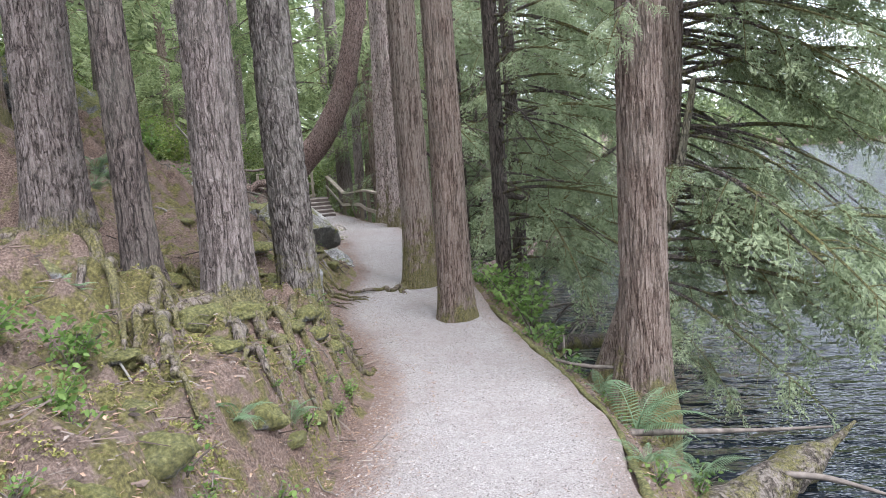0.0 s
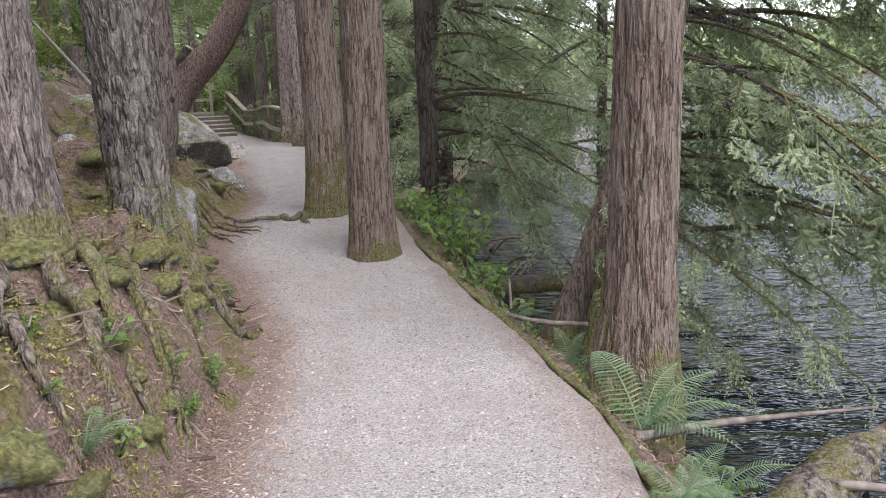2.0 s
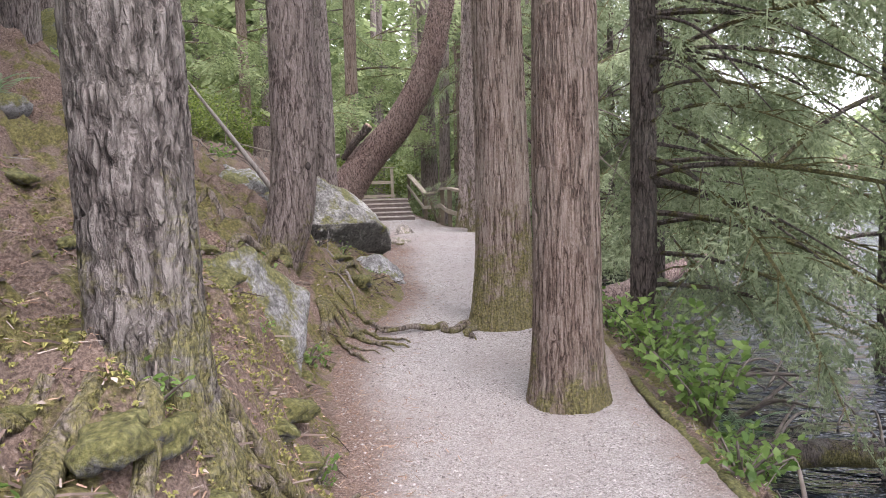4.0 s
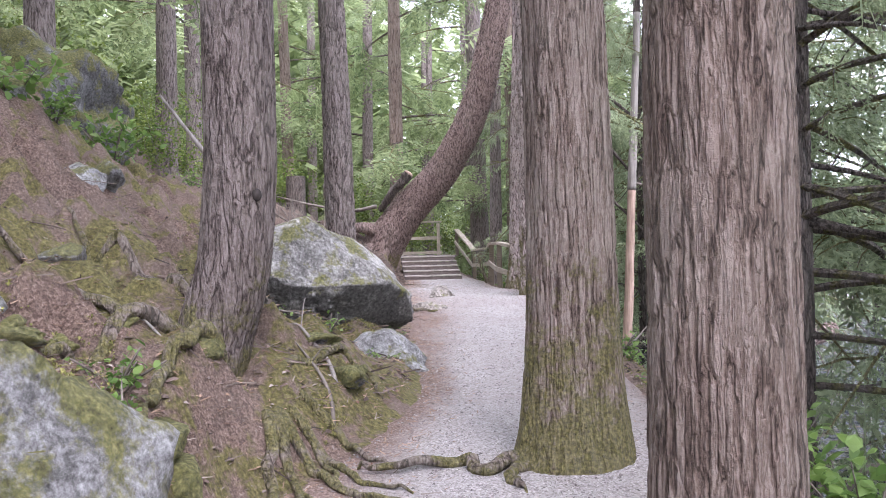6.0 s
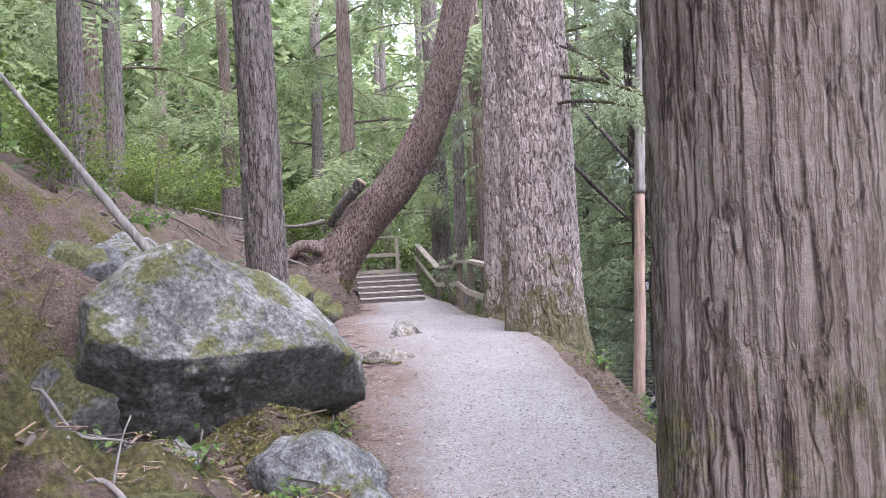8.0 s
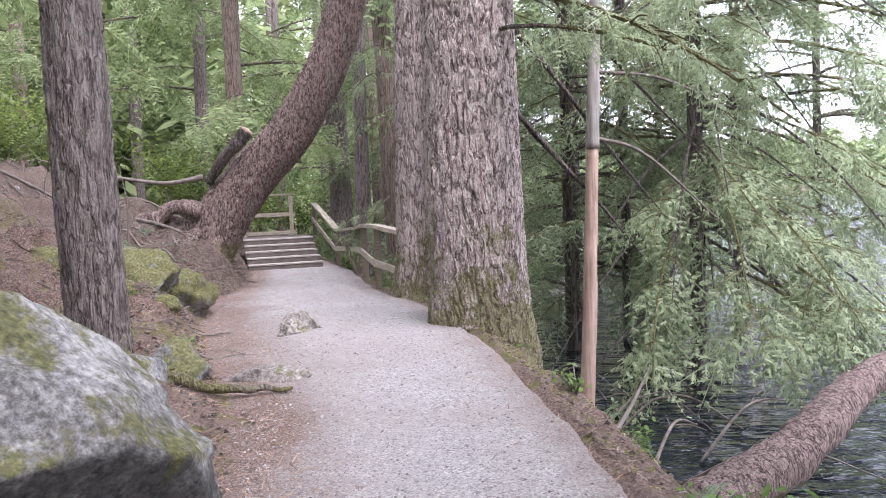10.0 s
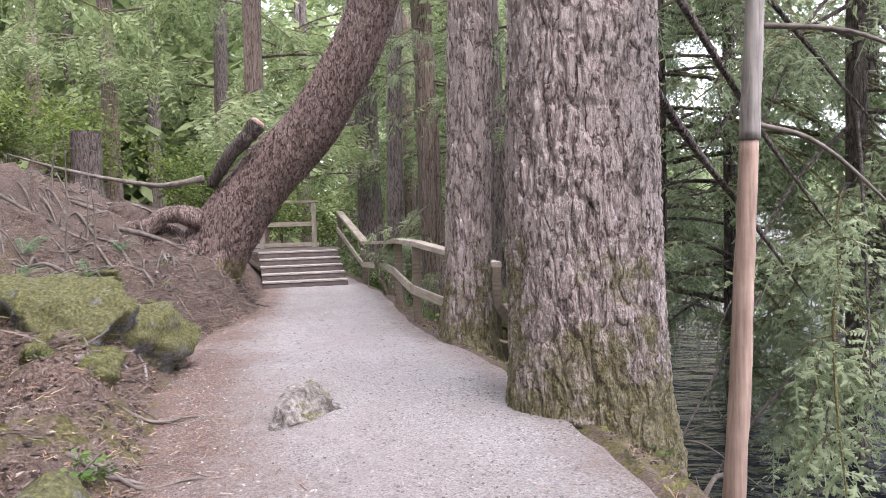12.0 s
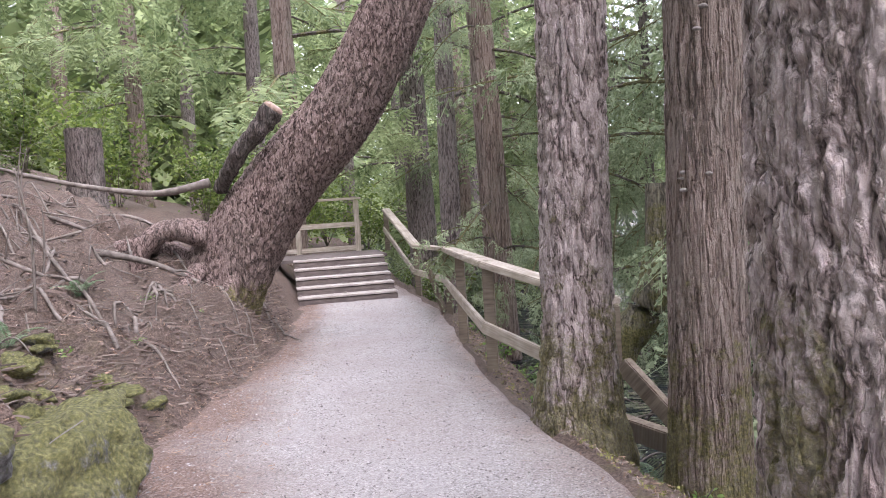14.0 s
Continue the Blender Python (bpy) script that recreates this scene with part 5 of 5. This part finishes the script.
# knot on the swept fir
KNOT_WOOD = timber_material("dark_knot", (0.012, 0.01, 0.009), (0.05, 0.04, 0.034), (20, 20, 20))
bm = bmesh.new()
bmesh.ops.create_icosphere(bm, subdivisions=3, radius=1.0)
for q in bm.verts:
    q.co = (q.co.x * 0.026, q.co.y * 0.024, q.co.z * 0.035)
knot = piece("knot", bm_mesh("knot", bm, KNOT_WOOD, True), t5, "dark round branch knot")
knot.location = (0.155, -0.125, 1.2)

# bauble and bracket fungi on the cedar by the handrail
bauble = thing("bauble", (-1.02, 20.70, 3.02), "small red bauble hanging on the cedar", "ornament")
bm = bmesh.new()
bmesh.ops.create_uvsphere(bm, u_segments=16, v_segments=10, radius=0.04)
red, rt_tree, rb = material("red_paint", 0.35)
rb.inputs["Base Color"].default_value = (0.32, 0.05, 0.05, 1)
piece("ball", bm_mesh("ball", bm, red, True), bauble)
v, f = tube([(0, 0, 0.03), (0.003, 0.0, 0.08), (0, 0.06, 0.14)], [0.004, 0.003, 0.003], 6, 5, 0, 1)
piece("string", mesh("string", v, f, SNAG_GREY), bauble)
for k in range(10):
    a, h = radians(rng.uniform(215, 300)), rng.uniform(0.7, 3.2)
    bm = bmesh.new()
    bmesh.ops.create_icosphere(bm, subdivisions=2, radius=0.028)
    for q in bm.verts:
        q.co.z *= 0.5
    fungus = piece("fungus", bm_mesh("fungus", bm, SNAG_GREY, True), ce, "small pale bracket fungus")
    fungus.location = (0.025 * h + 0.2 * math.cos(a), 0.2 * math.sin(a), h)


# ---- low plants ----
def fern_frond(seed, length=0.62):
    r = np.random.default_rng(seed)
    v, f = [], []
    for i in range(27):
        s = i / 26
        x, z = length * s, length * (0.85 * s - 0.75 * s * s)
        ln = 0.115 * math.sin(math.pi * min(1, 0.18 + 0.82 * s) ** 0.9) * (length / 0.62) + 0.006
        for side in (-1, 1):
            n, w = len(v), 0.0052
            v += [(x - w, side * 0.003, z), (x + w, side * 0.003, z), (x + 0.35 * ln + w * 0.6, side * ln * 0.7, z - 0.12 * ln), (x + 0.42 * ln, side * ln, z - 0.25 * ln), (x + 0.3 * ln - w * 0.5, side * ln * 0.7, z - 0.12 * ln)]
            f.append((n, n + 1, n + 2, n + 3, n + 4))
    rib, rf = tube([(length * s, 0, length * (0.85 * s - 0.75 * s * s)) for s in (0, 0.3, 0.6, 1)], [0.006, 0.004, 0.002], 12, 5, 0, seed)
    vv, ff = join([(np.array(v), f), (rib, rf)])
    return mesh("fern_frond", vv, ff, FERN_LEAF, smooth_faces=False)


FRONDS = [fern_frond(s) for s in (1, 2)]


def fern(x, y, size, count, seed, z=None, toward=0, spread=180):
    r = np.random.default_rng(seed)
    root = thing("fern", (x, y, floor_at(x, y) if z is None else z), "green sword fern with arching fronds", "fern", "ferns along the path")
    for k in range(count):
        s = size * r.uniform(0.7, 1.2)
        ob = piece("frond", FRONDS[k % 2], root)
        ob.matrix_basis = pose(0, 0, 0, r.uniform(-15, 15), r.uniform(-35, 8), toward + spread * (2 * k / count - 1) + r.uniform(-15, 15)) @ Matrix.Diagonal((s, s, s, 1))


fern(1.84, 5.2, 1.0, 6, 1, z=-0.12, toward=20, spread=95)
fern(2.3, 5.3, 0.6, 8, 2)
fern(1.72, 4.35, 0.4, 7, 3)
fern(1.95, 4.85, 0.45, 7, 4)
fern(2.1, 5.75, 0.55, 8, 5)
fern(1.85, 6.9, 0.5, 8, 6)
for k, (x, y, s) in enumerate([(-1.95, 4.2, 0.4), (-0.7, 3.6, 0.4), (-0.55, 4.2, 0.4), (1.6, 7.9, 0.6), (1.9, 8.6, 0.7), (1.4, 10.6, 0.6), (0.9, 12.0, 0.6), (0.6, 14.2, 0.7), (0.3, 15.8, 0.6), (-0.1, 17.4, 0.5), (0.2, 18.0, 0.6), (0.6, 19.6, 0.6), (-4.5, 10.2, 0.8), (-3.6, 8.2, 0.7), (-6.1, 21.2, 0.5), (-5.3, 20.9, 0.4), (-5.7, 22.3, 0.4), (-5.5, 20.2, 0.35)]):
    fern(x, y, s, 9, 20 + k)


def shrub(x, y, size, mesh_data, label, group, z=None):
    root = thing("shrub", (x, y, (floor_at(x, y) if z is None else z) - 0.03), label, "shrub", group, rng.uniform(0, 360))
    root.scale = (size, size, size * rng.uniform(0.85, 1.2))
    piece("stem", mesh_data[0], root)
    piece("foliage", mesh_data[1], root)


SALAL = [leaf_cluster("foliage", 61 + s, 260, (0.42, 0.5), 0.075, SALAL_LEAF, 9) for s in (0, 1)]
MAPLE = [leaf_cluster("foliage", 71 + s, 1300, (1.3, 2.4), 0.1, SHRUB_LEAF, 14) for s in (0, 1, 2)]
SPRIG = [leaf_cluster("foliage", 81 + s, 60, (0.16, 0.14), 0.035, SALAL_LEAF, 6) for s in (0, 1, 2)]
for x, y, s in [(-1.55, 3.5, 0.55), (-1.3, 2.8, 0.5), (-1.9, 3.3, 0.6), (-2.3, 3.6, 0.6), (-1.2, 2.2, 0.4), (-0.42, 5.6, 0.3), (-0.45, 5.2, 0.3), (1.35, 9.45, 1.15), (1.1, 10.2, 1.05), (1.55, 8.9, 0.8), (0.95, 11.3, 0.9), (0.35, 18.2, 0.6), (0.15, 17.3, 0.6), (-0.15, 19.6, 0.5), (-1.2, 23.4, 0.6), (-2.0, 25.4, 0.7), (-0.5, 20.6, 0.5)]:
    shrub(x, y, s, SALAL[int(x * 10) % 2], "leafy green salal bush at the path edge", "salal bushes")
for k, (x, y, s) in enumerate([(-9.5, 33, 1.0), (-11, 31, 1.1), (-12.5, 34.5, 1.2), (-8.4, 36, 1.0), (-10.4, 36.5, 1.2), (-14.5, 31, 1.2), (-13.5, 27, 1.1), (-11.3, 27.2, 0.9), (-16, 36, 1.3), (-8.8, 20.6, 0.8), (-10.5, 20, 1.0), (-12.5, 21.5, 1.1), (-10, 25.5, 0.8),
                               (-7.0, 37.5, 1.0), (-18, 30, 1.3), (-4.7, 33.8, 0.6), (-3.2, 33.0, 0.7), (-2.2, 31.0, 0.7), (-1.6, 28.4, 0.7), (-5.4, 38.5, 1.0), (-9.2, 41, 1.2), (-13.4, 44, 1.4), (-17.5, 41, 1.4), (-6.2, 42.5, 1.2), (-3.5, 37, 1.0)]):
    shrub(x, y, s, MAPLE[k % 3], "bright yellow-green understorey shrub", "understorey shrubs")
for k in range(90):
    y = rng.uniform(1.0, 9.5) if k < 50 else rng.uniform(9, 27)
    x = float(left_edge(y)) - abs(rng.normal(0.25, 0.6)) - 0.08 if k % 5 else float(right_edge(y)) + rng.uniform(0.15, 1.0)
    shrub(x, y, rng.uniform(0.5, 1.25), SPRIG[k % 3], "tuft of small green leaves in moss", "small ground plants")

for k in range(110):
    y = rng.uniform(3.5, 28)
    x = float(right_edge(y)) + rng.uniform(0.12, 1.5)
    if float(land(x, y)) > WATER:
        shrub(x, y, rng.uniform(0.6, 1.8), SPRIG[k % 3], "tuft of small green leaves on the lake bank", "small ground plants")
for k in range(16):
    y = rng.uniform(6.5, 26)
    x = float(right_edge(y)) + rng.uniform(0.6, 1.5)
    if float(land(x, y)) > WATER:
        fern(x, y, rng.uniform(0.45, 0.8), 8, 60 + k)
for k in range(26):
    y = rng.uniform(6, 30)
    x = float(left_edge(y)) - rng.uniform(2.6, 8.0)
    if k % 2:
        fern(x, y, rng.uniform(0.6, 1.0), 8, 90 + k)
    else:
        shrub(x, y, rng.uniform(0.8, 1.5), SALAL[k % 4 // 2], "leafy green bush on the slope", "salal bushes")

# mossy edging of the gravel on the lake side
pts = [(float(right_edge(y)) + 0.03, y, float(path_height(y)) - 0.03) for y in np.arange(3.0, 10.2, 0.6)]
v, f = tube(pts, [0.034, 0.02, 0.036, 0.03], 170, 12, 0.7, 91, 0.7)
v[:, 2] += 0.05 * (fbm(v[:, 0] * 9, v[:, 1] * 9, 0, 3, 4) - 0.5)
MOSS = rock_material("moss_cushion", 1.6, 0.5)
tagged(new("path_edging", mesh("path_edging", v, f, MOSS)), "low mossy edging along the gravel", "edging", kind="structure")

def cushion(x, y, size, seed):
    ob = rock("moss_cushion", (x, y, floor_at(x, y) - size * 0.06), (size * rng.uniform(1, 1.7), size * rng.uniform(0.8, 1.2), size * rng.uniform(0.45, 0.8)), "soft yellow-green cushion of moss on the bank", MOSS, seed, rough=0.2, detail=3, rz=rng.uniform(0, 360), group="moss cushions")
    ob["category"] = "moss"


for k in range(120):
    y = rng.uniform(2.0, 9.8) if k < 84 else rng.uniform(9.8, 20)
    cushion(float(left_edge(y)) - abs(rng.normal(0.1, 0.75)) - 0.12, y, rng.uniform(0.08, 0.3), 200 + k)
for k in range(46):
    y = rng.uniform(18.2, 21.6)
    cushion(float(left_edge(y)) - abs(rng.normal(0.25, 0.5)) - 0.12, y, rng.uniform(0.1, 0.26), 400 + k)
for x, y, s in [(-4.95, 16.3, 0.95), (-4.3, 14.6, 0.6), (-5.6, 17.4, 0.7), (-3.9, 15.3, 0.4), (-5.1, 12.4, 0.6)]:
    rock("rock", (x, y, floor_at(x, y) + s * 0.15), (s, s * 0.8, s * 0.75), "grey weathered rock resting on the slope", ROCK if s > 0.6 else ROCK_MOSSY, int(s * 100), detail=4, group="stones on the slope")

# ---- loose cover: needles, twigs, moss tufts, grit ----
def scatter(name, spots, shape, mats, label, seed):
    r = np.random.default_rng(seed)
    v, f, idx = [], [], []
    for x, y, z in spots:
        q, faces = shape(r)
        m = np.array(Euler((r.uniform(-0.35, 0.35), r.uniform(-0.35, 0.35), r.uniform(0, 6.28))).to_matrix())
        n = len(v)
        v += list(q @ m.T + (x, y, z))
        f += [tuple(i + n for i in g) for g in faces]
        idx += [int(r.integers(len(mats)))] * len(faces)
    tagged(new(name, mesh(name, v, f, mats, idx, False)), label, "ground cover", kind="stuff")


def plain(name, a, b):
    m, t, bs = material(name, 0.9)
    isl = node(t, "NewGeometry")
    t.links.new(ramp(t, isl.outputs["Random Per Island"], [(0, a), (1, b)]), bs.inputs["Base Color"])
    return m


def twig_shape(r):
    l, w = r.uniform(0.01, 0.05), r.uniform(0.0012, 0.003)
    return np.array([(-l, -w, 0), (l, -w, w), (l, w, w), (-l, w, w)]), [(0, 1, 2, 3)]


def leaf_shape(r):
    s = r.uniform(0.008, 0.024)
    return np.array([(-s, 0, 0), (0, -s * 0.5, s * 0.3), (s, 0, 0.1 * s), (0, s * 0.5, s * 0.3)]), [(0, 1, 2, 3)]


def grit_shape(r):
    s = r.uniform(0.003, 0.011) * r.uniform(0.6, 1.2)
    a = np.array([(1, 0, 0), (0, 1, 0), (-1, 0, 0), (0, -1, 0), (0, 0, 0.7)]) * s * r.uniform(0.7, 1.3, (5, 1))
    return a, [(0, 1, 4), (1, 2, 4), (2, 3, 4), (3, 0, 4)]


def tuft_shape(r):
    s = r.uniform(0.008, 0.024)
    v, f = [], []
    for k in range(4):
        a = r.uniform(0, 6.28)
        d = np.array((math.cos(a), math.sin(a), 0)) * s
        n = len(v)
        v += [d * 0.1, d * 0.7 + (0, 0, s * 0.7) + np.array((-d[1], d[0], 0)) * 0.25, d * 1.2 + (0, 0, s * 0.5), d * 0.7 + (0, 0, s * 0.7) - np.array((-d[1], d[0], 0)) * 0.25]
        f.append((n, n + 1, n + 2, n + 3))
    return np.array(v), f


def bank_spots(n, seed, lo=0.0, hi=2.6, y0=0.5, y1=28, lift=0.006):
    r = np.random.default_rng(seed)
    y = r.uniform(0, 1, n) ** 1.1 * (y1 - y0) + y0
    x = left_edge(y) - lo - np.abs(r.normal(0, hi * 0.5, n))
    return np.stack([x, y, land(x, y) + lift], -1)


def path_spots(n, seed, lo=0.02, hi=0.98, lift=0.004):
    r = np.random.default_rng(seed)
    y = r.uniform(0, 1, n) ** 1.3 * 27 + 2.5
    u = r.uniform(lo, hi, n)
    x = left_edge(y) + (right_edge(y) - left_edge(y)) * u
    z = path_height(y) + 0.012 * (fbm(x * 2.5, y * 2.5, 0, 3, 51) - 0.5) * 2 + 0.012 * (fbm(x * 12, y * 12, 0, 2, 52) - 0.5)
    return np.stack([x, y, z + lift - 0.004], -1)


NEEDLE = plain("dry_needles", (0.15, 0.085, 0.055), (0.42, 0.29, 0.2))
PALE_TWIG = plain("pale_twigs", (0.17, 0.135, 0.11), (0.38, 0.325, 0.275))
MOSS_TUFT = plain("moss_tufts", (0.08, 0.08, 0.02), (0.25, 0.235, 0.075))
GRIT = plain("grit", (0.12, 0.104, 0.094), (0.42, 0.385, 0.355))
scatter("bank_litter", bank_spots(30000, 1), twig_shape, [NEEDLE, NEEDLE, NEEDLE, PALE_TWIG], "dry needles and twigs strewn over the bank", 1)
scatter("bank_leaves", bank_spots(6000, 2), leaf_shape, [NEEDLE, NEEDLE, PALE_TWIG], "dry leaf scraps on the forest floor", 2)
moss_at = bank_spots(30000, 3, 0.05, 1.8, 0.5, 15)
keep = fbm(moss_at[:, 0] * 1.6, moss_at[:, 1] * 1.6, 0, 3, 88) > 0.55
scatter("moss_tufts", moss_at[keep], tuft_shape, [MOSS_TUFT], "yellow-green moss tufts on the bank", 3)
scatter("path_grit", path_spots(34000, 4, 0.04, 0.98), grit_shape, [GRIT], "loose pale grit on the footpath", 4)
scatter("path_litter", np.vstack([path_spots(4500, 5, 0.0, 0.2), path_spots(2500, 8, 0.0, 0.34), path_spots(500, 6, 0.85, 1.0), path_spots(300, 7)]), twig_shape, [NEEDLE, NEEDLE, NEEDLE, PALE_TWIG], "brown needles and twigs along the path margins", 5)


def clod_shape(r):
    s = r.uniform(0.006, 0.024)
    a = np.array([(1, 0, -0.2), (0.3, 0.9, -0.2), (-0.8, 0.5, -0.2), (-0.7, -0.6, -0.2), (0.4, -0.9, -0.2), (0.1, 0.1, 0.6)]) * s * r.uniform(0.65, 1.35, (6, 1))
    return a, [(k, (k + 1) % 5, 5) for k in range(5)]


def shore_spots(n, seed, lift=0.006):
    r = np.random.default_rng(seed)
    y = r.uniform(3, 27, n)
    x = right_edge(y) + 0.06 + np.abs(r.normal(0, 0.55, n))
    z = land(x, y)
    return np.stack([x, y, z + lift], -1)[z > WATER]


def debris_shape(r):
    """A broken stick: a thin three-sided prism, slightly kinked."""
    l, w, k = r.uniform(0.03, 0.17), r.uniform(0.002, 0.006), r.uniform(-0.03, 0.03)
    ring = np.array([(0, -w, 0), (0, w, 0), (0, 0, w * 1.8)])
    return np.vstack([ring + (-l, 0, 0), ring + (0, k, 0.004), ring * 0.6 + (l, 0, 0)]), [(a + j, a + (j + 1) % 3, a + 3 + (j + 1) % 3, a + 3 + j) for a in (0, 3) for j in range(3)] + [(0, 2, 1), (6, 7, 8)]


def lump_shape(r):
    """A chunk of rotten wood, bark or cone."""
    s = r.uniform(0.008, 0.026)
    a = np.array([(1, 0, -0.2), (0.3, 0.9, -0.2), (-0.8, 0.5, -0.2), (-0.7, -0.6, -0.2), (0.4, -0.9, -0.2), (0.5, 0.3, 0.45), (-0.4, 0.1, 0.55), (0.1, -0.5, 0.4)]) * s * r.uniform(0.65, 1.35, (8, 1)) * (1.4, 0.8, 0.7)
    return a, [(0, 1, 5), (1, 2, 6), (1, 6, 5), (2, 3, 6), (3, 4, 7), (3, 7, 6), (4, 0, 7), (0, 5, 7), (5, 6, 7)]


DULL_TWIG = plain("dull_sticks", (0.09, 0.07, 0.055), (0.24, 0.195, 0.16))
SOIL = plain("soil_clods", (0.04, 0.03, 0.024), (0.17, 0.125, 0.1))
scatter("bank_clods", bank_spots(5000, 11, 0.0, 1.6, 12, 28), clod_shape, [SOIL], "crumbs of soil and bark on the bank", 11)
scatter("shore_litter", shore_spots(6000, 13), twig_shape, [NEEDLE, PALE_TWIG, SOIL], "needles and twigs on the lake bank", 13)
scatter("shore_clods", shore_spots(2500, 14), clod_shape, [SOIL], "soil crumbs on the lake bank", 14)
scatter("shore_tufts", shore_spots(2600, 15), tuft_shape, [MOSS_TUFT], "moss tufts on the lake bank", 15)
scatter("bank_sticks", np.vstack([bank_spots(900, 21, 0.0, 2.4, 1, 17), bank_spots(2400, 22, 0.05, 2.4, 18, 28, 0.012)]), debris_shape, [SOIL, SOIL, SOIL, DULL_TWIG], "broken sticks strewn over the bank", 21)
scatter("bank_lumps", np.vstack([bank_spots(900, 23, 0.05, 2.4, 1, 17), bank_spots(1800, 24, 0.05, 2.2, 18, 28)]), lump_shape, [SOIL], "bark chunks and rotten wood on the bank", 23)
